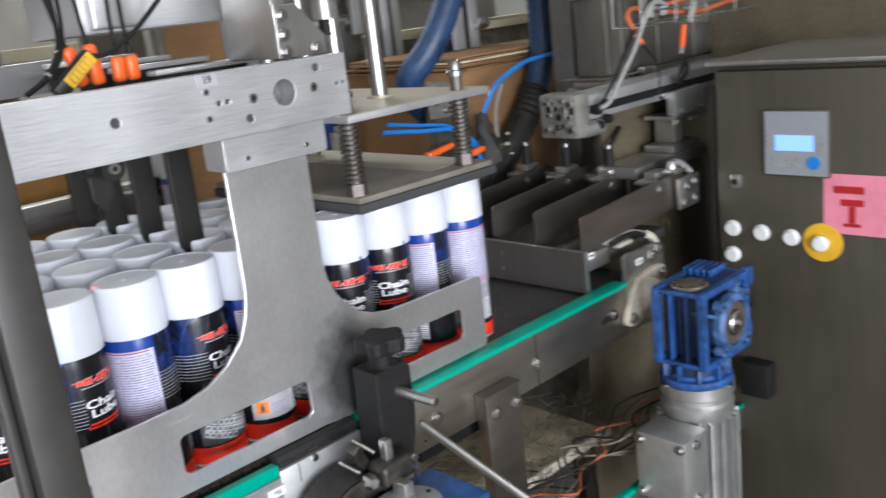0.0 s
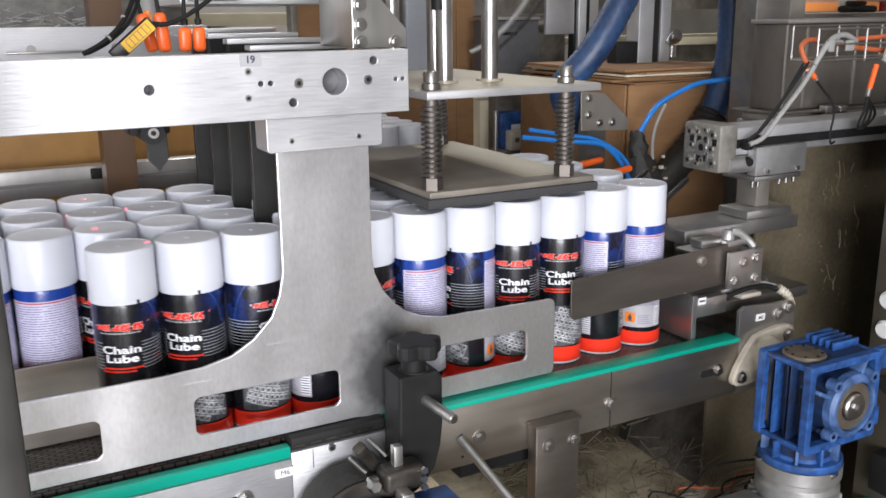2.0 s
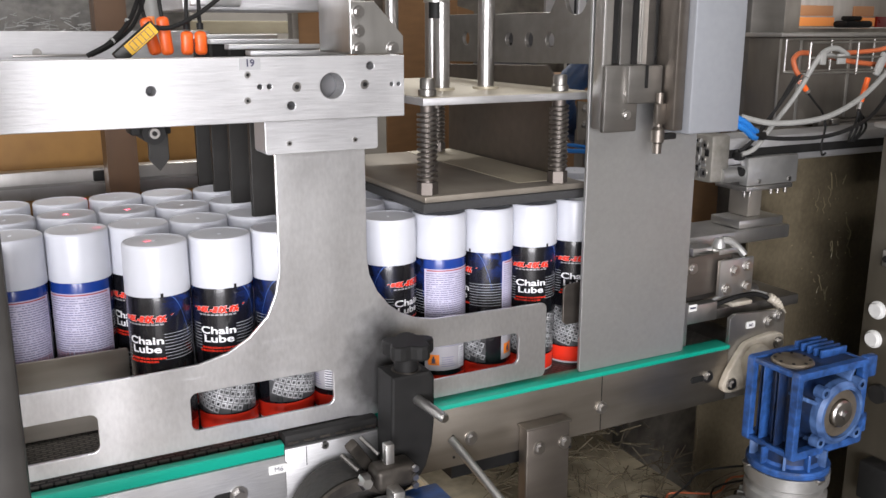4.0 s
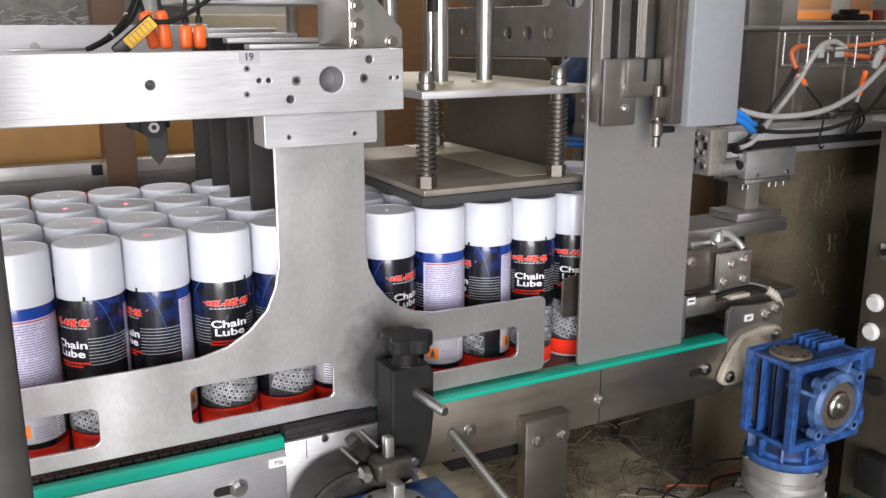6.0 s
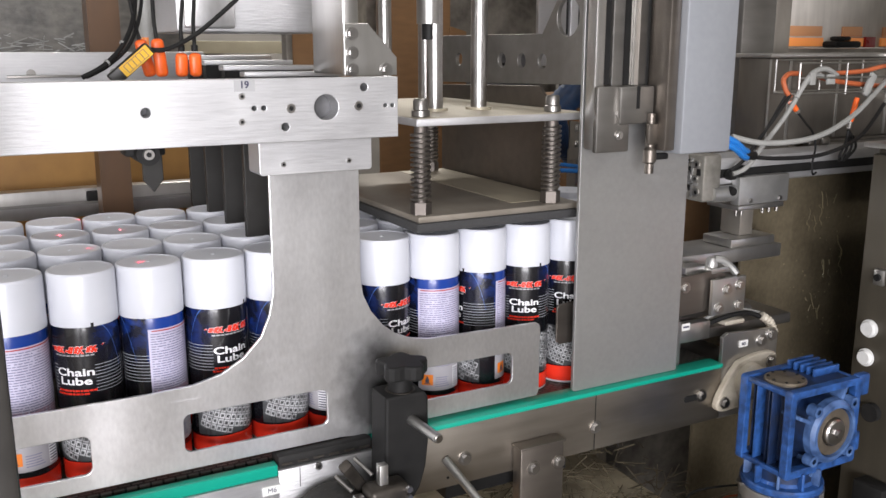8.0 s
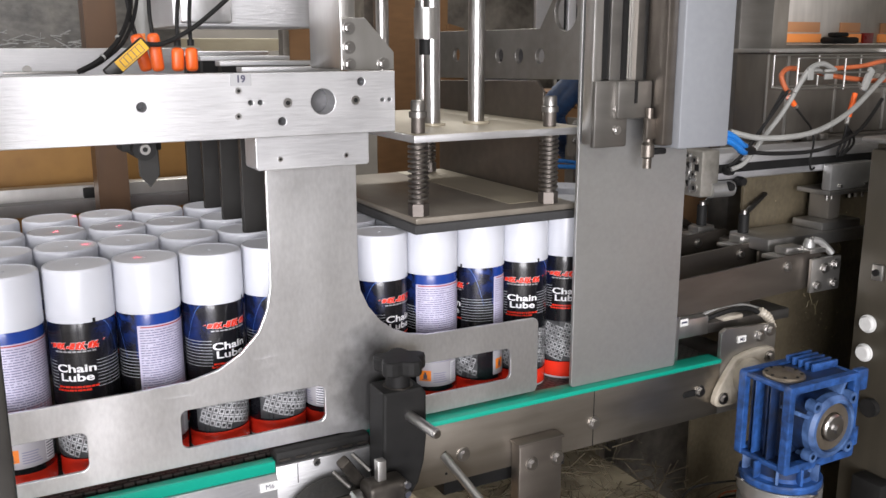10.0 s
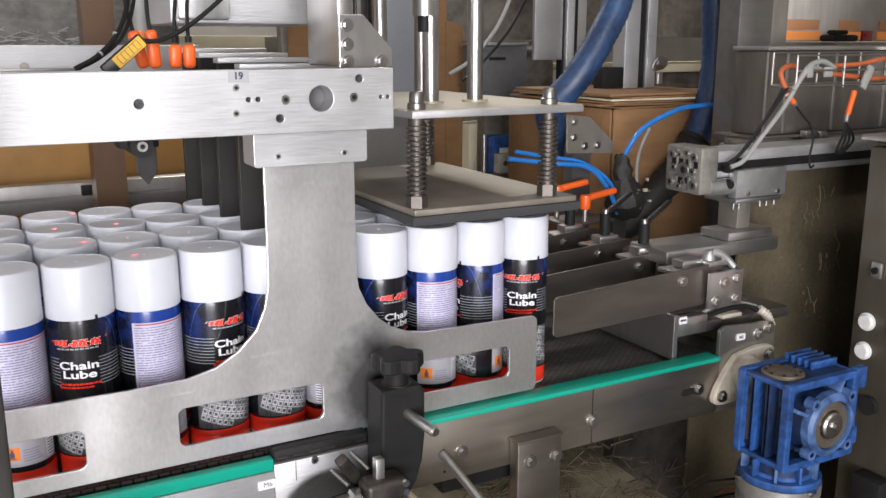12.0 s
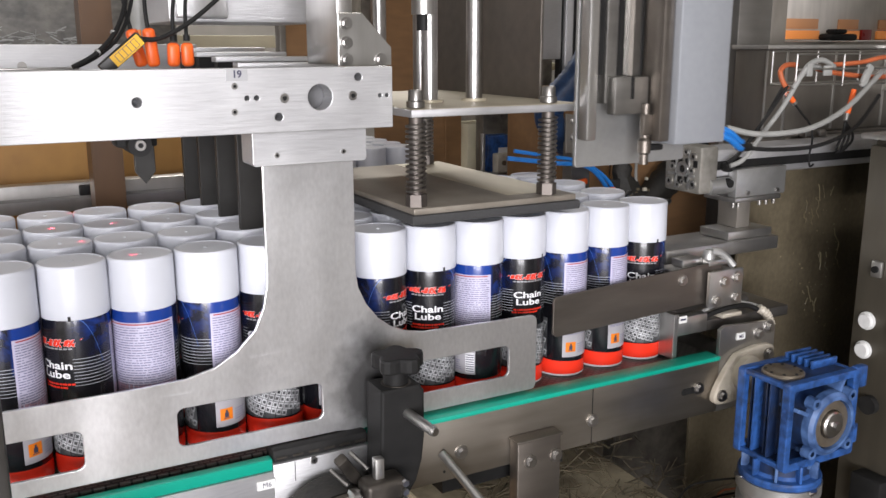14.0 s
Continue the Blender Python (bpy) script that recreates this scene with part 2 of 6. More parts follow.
PADTOP = material("dusty_press_pad", (0.36, 0.325, 0.275), 0.36, 0.5, (0.18, 0.158, 0.13), 30, (1, 0.4, 1), 0.12, 0.08, blotch=9)
SPRING = material("oiled_spring_steel", (0.20, 0.18, 0.16), 0.55, 0.9, (0.12, 0.105, 0.095), 60, bump=0.05)
COIL = material("spring_wire", (0.36, 0.335, 0.31), 0.38, 1.0, (0.25, 0.23, 0.21), 60, bump=0.0)
FINSTEEL = material("brownish_worn_steel", (0.215, 0.19, 0.165), 0.42, 0.9, (0.135, 0.12, 0.105), 60, (0.2, 1, 1), 0.12, 0.08)
TERMINAL = material("grey_brown_box_steel", (0.36, 0.335, 0.295), 0.42, 0.7, (0.22, 0.20, 0.175), 40, (1, 1, 0.3), 0.1, 0.05)
BOXBROWN = material("brown_grey_enclosure_steel", (0.20, 0.182, 0.158), 0.38, 0.75, (0.12, 0.108, 0.092), 50, (1, 1, 0.25), 0.1, 0.05, blotch=7)
FROST = material("streaked_frosted_pane", (0.66, 0.62, 0.56), 0.4, 0.0, (0.42, 0.39, 0.35), 60, (1, 1, 0.12), bump=0.3, blotch=9)
GREASE = material("black_grease_crust", (0.022, 0.019, 0.015), 0.65, 0.0, (0.004, 0.004, 0.003), 160, bump=0.5, blotch=40)
CABINET = material("cabinet_steel", (0.088, 0.077, 0.058), 0.42, 0.25, (0.060, 0.052, 0.039), 50, (1, 1, 0.15), 0.08, 0.04, blotch=6)
FILM = material("dusty_film_backing", (0.15, 0.14, 0.12), 0.4, 0.0, (0.025, 0.024, 0.022), 55, (1, 1, 1.6), bump=0.5, blotch=14)
WALL = material("pale_fill_wall", (0.68, 0.67, 0.64), 0.8, 0.0, (0.60, 0.59, 0.56), 20)
HALLFAR = material("darkened_back_wall", (0.30, 0.28, 0.25), 0.8, 0.0, (0.16, 0.15, 0.135), 3, blotch=1.5)
STRAWPALE = material("dried_yellow_splash", (0.34, 0.29, 0.18), 0.4, 0.0, (0.20, 0.17, 0.10), 90)
PINK = material("pink_paper", (0.70, 0.22, 0.30), 0.7, bump=0.0)
BACKGREY = material("dull_grey_machine", (0.27, 0.245, 0.21), 0.5, 0.3, (0.075, 0.066, 0.056), 40, blotch=11, bump=0.1)
SCREEN = glow("lit_screen", (0.22, 0.40, 1.0), 0.75)
ORANGEGLOW = glow("backlit_amber_window", (0.80, 0.28, 0.07), 0.22)
AMBERDIM = glow("dim_amber_window", (0.50, 0.24, 0.11), 0.10)


def can_material():
    """Black lacquer with blue light streaks, fine white rings and a red foot."""
    m = bpy.data.materials.new("printed_can")
    m.use_nodes = True
    nt = m.node_tree
    b = nt.nodes["Principled BSDF"]
    tc = nt.nodes.new("ShaderNodeTexCoord")
    sep = nt.nodes.new("ShaderNodeSeparateXYZ")
    nt.links.new(tc.outputs["Object"], sep.inputs[0])

    def math_node(op, a, bb=None, c=None):
        n = nt.nodes.new("ShaderNodeMath")
        n.operation = op
        for i, v in enumerate((a, bb, c)):
            if v is None:
                continue
            if isinstance(v, (int, float)):
                n.inputs[i].default_value = v
            else:
                nt.links.new(v, n.inputs[i])
        return n.outputs[0]

    x, y, z = sep.outputs[0], sep.outputs[1], sep.outputs[2]
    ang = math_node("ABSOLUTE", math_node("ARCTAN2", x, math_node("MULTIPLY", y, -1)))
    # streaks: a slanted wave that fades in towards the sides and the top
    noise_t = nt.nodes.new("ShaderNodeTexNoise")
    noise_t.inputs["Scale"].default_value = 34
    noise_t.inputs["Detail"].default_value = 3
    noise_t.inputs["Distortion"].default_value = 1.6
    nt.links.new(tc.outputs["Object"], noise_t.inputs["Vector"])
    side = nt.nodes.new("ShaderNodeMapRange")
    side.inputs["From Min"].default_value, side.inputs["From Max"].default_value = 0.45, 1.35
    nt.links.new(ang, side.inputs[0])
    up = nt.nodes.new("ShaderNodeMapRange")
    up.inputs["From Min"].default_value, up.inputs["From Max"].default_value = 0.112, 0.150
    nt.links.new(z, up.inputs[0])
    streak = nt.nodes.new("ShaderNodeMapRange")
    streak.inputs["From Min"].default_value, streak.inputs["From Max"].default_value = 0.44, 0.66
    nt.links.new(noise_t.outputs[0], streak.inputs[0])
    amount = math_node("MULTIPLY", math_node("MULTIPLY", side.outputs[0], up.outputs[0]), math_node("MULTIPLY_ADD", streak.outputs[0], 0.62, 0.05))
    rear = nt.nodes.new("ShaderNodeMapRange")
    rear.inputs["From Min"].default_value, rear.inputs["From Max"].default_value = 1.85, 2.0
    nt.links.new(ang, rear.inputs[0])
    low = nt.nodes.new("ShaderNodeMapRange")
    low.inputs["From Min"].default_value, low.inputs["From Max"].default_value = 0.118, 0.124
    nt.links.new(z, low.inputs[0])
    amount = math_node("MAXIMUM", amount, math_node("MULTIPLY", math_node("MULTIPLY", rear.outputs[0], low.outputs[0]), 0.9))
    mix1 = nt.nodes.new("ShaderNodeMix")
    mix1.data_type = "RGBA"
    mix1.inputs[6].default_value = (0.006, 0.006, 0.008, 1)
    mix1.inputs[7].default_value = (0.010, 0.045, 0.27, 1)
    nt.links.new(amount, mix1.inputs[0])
    # rings
    ring = math_node("LESS_THAN", math_node("FRACT", math_node("MULTIPLY", z, 290)), 0.17)
    band = math_node("MULTIPLY", math_node("GREATER_THAN", z, 0.098), math_node("LESS_THAN", z, 0.130))
    off = math_node("GREATER_THAN", ang, 0.62)
    rings = math_node("MULTIPLY", math_node("MULTIPLY", ring, band), off)
    mix2 = nt.nodes.new("ShaderNodeMix")
    mix2.data_type = "RGBA"
    mix2.inputs[7].default_value = (0.36, 0.37, 0.40, 1)
    nt.links.new(rings, mix2.inputs[0])
    nt.links.new(mix1.outputs[2], mix2.inputs[6])
    foot = math_node("LESS_THAN", math_node("ADD", z, math_node("MULTIPLY", ang, 0.0012)), 0.0245)
    mix3 = nt.nodes.new("ShaderNodeMix")
    mix3.data_type = "RGBA"
    mix3.inputs[7].default_value = (0.72, 0.035, 0.015, 1)
    nt.links.new(foot, mix3.inputs[0])
    nt.links.new(mix2.outputs[2], mix3.inputs[6])
    lip = math_node("LESS_THAN", z, 0.0038)
    mix4 = nt.nodes.new("ShaderNodeMix")
    mix4.data_type = "RGBA"
    mix4.inputs[7].default_value = (0.62, 0.60, 0.60, 1)
    nt.links.new(lip, mix4.inputs[0])
    nt.links.new(mix3.outputs[2], mix4.inputs[6])
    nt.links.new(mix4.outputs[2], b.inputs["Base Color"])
    b.inputs["Roughness"].default_value = 0.26
    b.inputs["Coat Weight"].default_value = 0.25
    return m


CANPRINT = can_material()


# ---- mesh helpers ----
def finish(bm, name, mat, angle=35):
    me = bpy.data.meshes.new(name)
    bmesh.ops.recalc_face_normals(bm, faces=bm.faces)
    bm.to_mesh(me)
    bm.free()
    me.materials.append(mat)
    for p in me.polygons:
        p.use_smooth = True
    me.set_sharp_from_angle(angle=radians(angle))
    return me


def part(name, bm, mat, parent=None, label="", angle=35):
    ob = new(name, finish(bm, name, mat, angle) if isinstance(bm, bmesh.types.BMesh) else bm)
    if parent is not None:
        ob.parent = parent
    return tagged(ob, label)


def thing(name, label, category, group="", m=None, kind=""):
    ob = new(name)
    ob.empty_display_size = 0.02
    if m is not None:
        ob.matrix_world = m
    return tagged(ob, label, category, group, kind)


def box(lo, hi, bevel=0.0, bm=None, seg=2):
    bm = bm or bmesh.new()
    c = [(a + b) / 2 for a, b in zip(lo, hi)]
    s = [abs(b - a) for a, b in zip(lo, hi)]
    made = bmesh.ops.create_cube(bm, size=1, matrix=Matrix.Translation(c) @ Matrix.Diagonal((*s, 1)))
    if bevel:
        es = list({e for v in made["verts"] for e in v.link_edges})
        bmesh.ops.bevel(bm, geom=es, offset=min(bevel, min(s) * 0.45), segments=seg, profile=0.5, affect="EDGES")
    return bm


def rod(p0, p1, r, bm=None, seg=20, r2=None):
    bm = bm or bmesh.new()
    p0, p1 = Vector(p0), Vector(p1)
    d = p1 - p0
    q = Vector((0, 0, 1)).rotation_difference(d.normalized()).to_matrix().to_4x4()
    bmesh.ops.create_cone(bm, cap_ends=True, segments=seg, radius1=r, radius2=r if r2 is None else r2, depth=d.length, matrix=Matrix.Translation((p0 + p1) / 2) @ q)
    return bm


def lathe(profile, seg=40, bm=None, m=None):
    bm = bm or bmesh.new()
    m = m or Matrix()
    rings = []
    for r, z in profile:
        if r < 1e-6:
            rings.append([bm.verts.new(m @ Vector((0, 0, z)))])
        else:
            rings.append([bm.verts.new(m @ Vector((r * math.cos(2 * math.pi * i / seg), r * math.sin(2 * math.pi * i / seg), z))) for i in range(seg)])
    for a, b in zip(rings, rings[1:]):
        for i in range(seg):
            j = (i + 1) % seg
            if len(a) == 1 and len(b) == 1:
                continue
            if len(a) == 1:
                bm.faces.new((a[0], b[j], b[i]))
            elif len(b) == 1:
                bm.faces.new((a[i], a[j], b[0]))
            else:
                bm.faces.new((a[i], a[j], b[j], b[i]))
    return bm


def smooth_path(pts, steps=8):
    pts = [Vector(p) for p in pts]
    out = []
    for i in range(len(pts) - 1):
        p0, p1, p2, p3 = pts[max(0, i - 1)], pts[i], pts[i + 1], pts[min(len(pts) - 1, i + 2)]
        for s in range(steps):
            t = s / steps
            out.append(0.5 * ((2 * p1) + (p2 - p0) * t + (2 * p0 - 5 * p1 + 4 * p2 - p3) * t * t + (3 * p1 - p0 - 3 * p2 + p3) * t ** 3))
    out.append(pts[-1])
    return out


def tube(pts, r, bm=None, seg=10, steps=8, ribs=0.0):
    bm = bm or bmesh.new()
    path = smooth_path(pts, steps)
    rings = []
    ref = Vector((0.3, 0.2, 0.93))
    for i, p in enumerate(path):
        d = (path[min(i + 1, len(path) - 1)] - path[max(i - 1, 0)]).normalized()
        u = d.cross(ref).normalized()
        v = d.cross(u).normalized()
        rr = r * (1 + (ribs if i % 2 else -ribs))
        rings.append([bm.verts.new(p + rr * (math.cos(2 * math.pi * k / seg) * u + math.sin(2 * math.pi * k / seg) * v)) for k in range(seg)])
    for a, b in zip(rings, rings[1:]):
        for k in range(seg):
            bm.faces.new((a[k], a[(k + 1) % seg], b[(k + 1) % seg], b[k]))
    bm.faces.new(rings[0])
    bm.faces.new(rings[-1][::-1])
    return bm


def arc(cx, cy, r, a0, a1, n=6):
    return [(cx + r * math.cos(radians(a0 + (a1 - a0) * i / n)), cy + r * math.sin(radians(a0 + (a1 - a0) * i / n))) for i in range(n + 1)]


def rounded(x0, y0, x1, y1, r):
    return arc(x1 - r, y1 - r, r, 0, 90) + arc(x0 + r, y1 - r, r, 90, 180) + arc(x0 + r, y0 + r, r, 180, 270) + arc(x1 - r, y0 + r, r, 270, 360)


def circle(cx, cy, r, n=20):
    return arc(cx, cy, r, 0, 360 - 360 / n, n - 1)


def sheet(name, outline, holes, thick, m, mat, parent=None, label="", bevel=0.0006):
    """A cut plate: outline and holes in its own x, y plane, thick along z, then moved by m."""
    cu = bpy.data.curves.new(name, "CURVE")
    cu.dimensions, cu.fill_mode, cu.extrude, cu.bevel_depth, cu.bevel_resolution = "2D", "BOTH", thick / 2 - bevel, bevel, 1
    for loop in [outline, *holes]:
        sp = cu.splines.new("POLY")
        sp.points.add(len(loop) - 1)
        for p, (x, y) in zip(sp.points, loop):
            p.co = (x, y, 0, 1)
        sp.use_cyclic_u = True
    ob = new(name, cu)
    me = bpy.data.meshes.new_from_object(ob.evaluated_get(bpy.context.evaluated_depsgraph_get()))
    bpy.data.objects.remove(ob)
    me.transform(m)
    bm = bmesh.new()
    bm.from_mesh(me)
    bmesh.ops.remove_doubles(bm, verts=bm.verts, dist=0.00002)
    bm.to_mesh(me)
    bm.free()
    me.materials.clear()
    me.materials.append(mat)
    for p in me.polygons:
        p.use_smooth = True
    me.set_sharp_from_angle(angle=radians(12))
    return part(name, me, mat, parent, label)


XZ = Matrix(((1, 0, 0, 0), (0, 0, 1, 0), (0, 1, 0, 0), (0, 0, 0, 1)))
YZ = Matrix(((0, 0, 1, 0), (1, 0, 0, 0), (0, 1, 0, 0), (0, 0, 0, 1)))


def on_xz(y):
    return Matrix.Translation((0, y, 0)) @ XZ


def on_yz(x):
    return Matrix.Translation((x, 0, 0)) @ YZ


def letters(text, size, weight=0.0, spacing=1.0, width=1.0, depth=0.0):
    """A mesh of the given words in the built-in font, centred, in its x, y plane."""
    cu = bpy.data.curves.new("words", "FONT")
    cu.body, cu.size, cu.align_x, cu.align_y, cu.offset, cu.space_line, cu.resolution_u, cu.extrude = text, size, "CENTER", "CENTER", weight, spacing, 3, depth
    ob = new("words", cu)
    me = bpy.data.meshes.new_from_object(ob.evaluated_get(bpy.context.evaluated_depsgraph_get()))
    bpy.data.objects.remove(ob)
    me.transform(Matrix.Diagonal((width, 1, 1, 1)))
    return me


def tag_text(name, text, size, m, mat, parent, weight=0.0):
    me = letters(text, size, weight)
    me.transform(m)
    me.materials.clear()
    me.materials.append(mat)
    return part(name, me, mat, parent)


def bolt(p, direction, r, parent, name="bolt", washer=True):
    d = Vector(direction).normalized()
    p = Vector(p)
    bm = bmesh.new()
    if washer:
        rod(p - d * 0.001, p + d * 0.0018, r * 1.55, bm, 20)
    rod(p, p + d * r * 1.1, r, bm, 6)
    return part(name, bm, CHROME, parent)


def cap_screw(p, direction, r, parent):
    d = Vector(direction).normalized()
    p = Vector(p)
    q = Vector((0, 0, 1)).rotation_difference(d).to_matrix().to_4x4()
    m = Matrix.Translation(p) @ q
    bm = lathe([(0, 0.0004), (r * 0.45, 0.0004), (r * 0.5, 0.002), (r * 0.92, 0.002), (r, 0.0014), (r, -0.001)], 18, m=m)
    head = part("cap_screw", bm, CHROME, parent)
    part("socket", rod(p + d * 0.0004, p + d * 0.0012, r * 0.48, seg=6), BLACK, head)
    return head

# ---- setting ----
def slab(name, lo, hi, mat, label):
    return tagged(part(name, box(lo, hi), mat), label, "building", kind="structure")


slab("floor", (-4.0, -3.2, -0.1), (5.0, 5.0, 0.0), GRIME, "dirty dark concrete factory floor with litter")
# roof and walls are unseen additions that bounce fill light and mirror in metal
slab("fill_ceiling", (-4.0, -3.2, 3.2), (5.0, 5.0, 3.3), ROOF, "plain grey roof added out of view to bounce fill light")
# added back wall, its colour darkened to stand for the machines far behind
slab("backdrop_wall", (-4.0, 4.6, 0.0), (5.0, 4.7, 3.2), HALLFAR, "grey-brown wall added as a darkened far backdrop")
slab("fill_wall_west", (-4.1, -3.2, 0.0), (-4.0, 5.0, 3.2), WALL, "pale wall added to bounce fill light and reflect in metal")
slab("fill_wall_east", (5.0, -3.2, 0.0), (5.1, 5.0, 3.2), WALL, "pale wall added to bounce fill light and reflect in metal")
slab("fill_wall_south", (-4.0, -3.3, 0.0), (5.0, -3.2, 3.2), WALL, "pale wall added to bounce fill light and reflect in metal")

# ---- the front cross beam with its hanging guide plate ----
BY = 0.801


def front_beam():
    t = thing("machine_beam", "brushed aluminium crossbeam drilled with holes and numbered 19", "machine frame")
    holes = [circle(x, z, r, 24 if r > 0.008 else 14) for x, z, r in (
        (0.448, 1.333, 0.0128), (0.282, 1.333, 0.0050), (0.407, 1.316, 0.0045), (0.378, 1.334, 0.0030), (0.387, 1.334, 0.0030),
        (0.487, 1.351, 0.0045), (0.5095, 1.333, 0.0026), (0.517, 1.333, 0.0026), (0.367, 1.345, 0.0032), (0.366, 1.322, 0.0032), (0.413, 1.333, 0.0048), (0.481, 1.3335, 0.0048))]
    sheet("beam", [(-0.35, 1.3025), (0.5225, 1.3025), (0.5225, 1.360), (-0.35, 1.360)], holes, 0.022, on_xz(BY + 0.011), ALU, t)
    # strip added behind the holes; its dark grey puts shade into the bores
    part("hole_shade_strip", box((-0.35, BY + 0.0224, 1.304), (0.520, BY + 0.030, 1.3585)), BORE, t)
    for x, z, r in ((0.367, 1.345, 0.0030), (0.366, 1.322, 0.0030), (0.413, 1.333, 0.0045), (0.481, 1.3335, 0.0045)):
        cap_screw((x, BY + 0.001, z), (0, -1, 0), r, t)
    part("number_tag", box((0.360, BY - 0.0012, 1.3495), (0.379, BY - 0.0002, 1.3598)), TAGGREY, t)
    tag_text("number", "19", 0.0088, Matrix.Translation((0.3692, BY - 0.0016, 1.3553)) @ XZ, INK, t, 0.0003)
    return t


front_beam()


def guide_plate():
    t = thing("guide_plate", "mottled steel guide plate with cut-outs beside the cans", "guide plate")
    y = 0.866
    out = [(0.4095, 1.290), (0.409, 1.140)]
    out += [(0.404, 1.116), (0.394, 1.093), (0.374, 1.073), (0.350, 1.0595), (0.320, 1.0525), (0.280, 1.0510), (0.12, 1.0510)]
    out += [(0.12, 0.9635), (0.480, 0.9635), (0.510, 0.960), (0.56, 0.9635), (0.738, 0.9635)] + arc(0.737, 0.9705, 0.007, -90, 0, 4)
    out += arc(0.737, 1.0510, 0.007, 0, 90, 4) + [(0.590, 1.0605), (0.566, 1.0655), (0.548, 1.0735), (0.532, 1.086), (0.518, 1.104), (0.509, 1.124), (0.5065, 1.142), (0.5065, 1.290)]
    holes = [rounded(0.3085, 0.981, 0.465, 1.0235, 0.008), rounded(0.130, 0.979, 0.220, 1.0205, 0.008), rounded(0.560, 0.9855, 0.7055, 1.0265, 0.008)]
    sheet("plate", out, holes, 0.004, on_xz(y + 0.002), MOTTLED, t)
    sheet("clamp_block", rounded(0.388, 1.2685, 0.5035, 1.3022, 0.003), [circle(0.411, 1.278, 0.0026, 14), circle(0.479, 1.278, 0.0026, 14)], 0.036, on_xz(0.823 + 0.019), ALU, t, "bright aluminium clamp block")
    for x in (0.411, 0.479):
        cap_screw((x, 0.8245, 1.278), (0, -1, 0), 0.0026, t)
    return t


guide_plate()


def gusset():
    t = thing("gusset_bracket", "grey steel gusset bolted on top of the beam", "bracket")
    sheet("plate", [(0.494, 1.3605), (0.552, 1.3605), (0.552, 1.378), (0.520, 1.412), (0.494, 1.412)], [], 0.004, on_xz(0.867), STEEL, t)
    for x, z in ((0.502, 1.402), (0.502, 1.383), (0.502, 1.366), (0.540, 1.366)):
        bolt((x, 0.8645, z), (0, -1, 0), 0.0042, t)
    part("upright", box((0.494, 0.8695, 1.3605), (0.512, 0.96, 1.62), 0.002), STEEL, t, "tall steel upright")
    return t


gusset()


# ---- the lane dividers that hang between the rows of cans ----
LANE0, LANE = 0.938, 0.0925


def lane_divider(i):
    y = LANE0 - LANE / 2 + LANE * i
    t = thing("lane_divider", "dark steel lane divider hanging from a pale carrier bar", "lane divider", "lane dividers")
    top = (1.3595, 1.3615, 1.3665, 1.3715, 1.3770)[i]
    part("carrier_bar", box((0.427, y + 0.014, top - 0.006), (0.547, y + 0.036, top), 0.001), ALU, t, "pale aluminium carrier bar")
    # black block added under each bar, so the gap below reads as shade
    part("gap_shade", box((0.430, y + 0.018, top - 0.034), (0.542, y + 0.034, top - 0.0062)), RUBBER, t)
    sheet("blade", [(0.424, 1.3270), (0.424, 1.166), (0.427, 1.160), (0.450, 1.160), (0.450, 1.3270)], [], 0.010, on_xz(y + 0.026), HANGER, t)
    part("clamp", box((0.426, y + 0.006, 1.290), (0.450, y + 0.0205, 1.335), 0.002), BLACK, t)
    return t


for i in range(1, 5):
    lane_divider(i)


def lane_guides():
    for i in range(1, 4):
        y = LANE0 - LANE / 2 + LANE * i
        t = thing("lane_guide", "low worn steel lane guide strip lying along the belt", "lane guide", "lane guides")
        sheet("strip", rounded(-0.30, 0.953, 0.268, 1.042, 0.003), [], 0.003, on_xz(y), STEEL_X, t)
        part("lip", box((-0.30, y + 0.0018, 0.951), (0.262, y + 0.006, 0.954)), STEEL_X, t)


lane_guides()

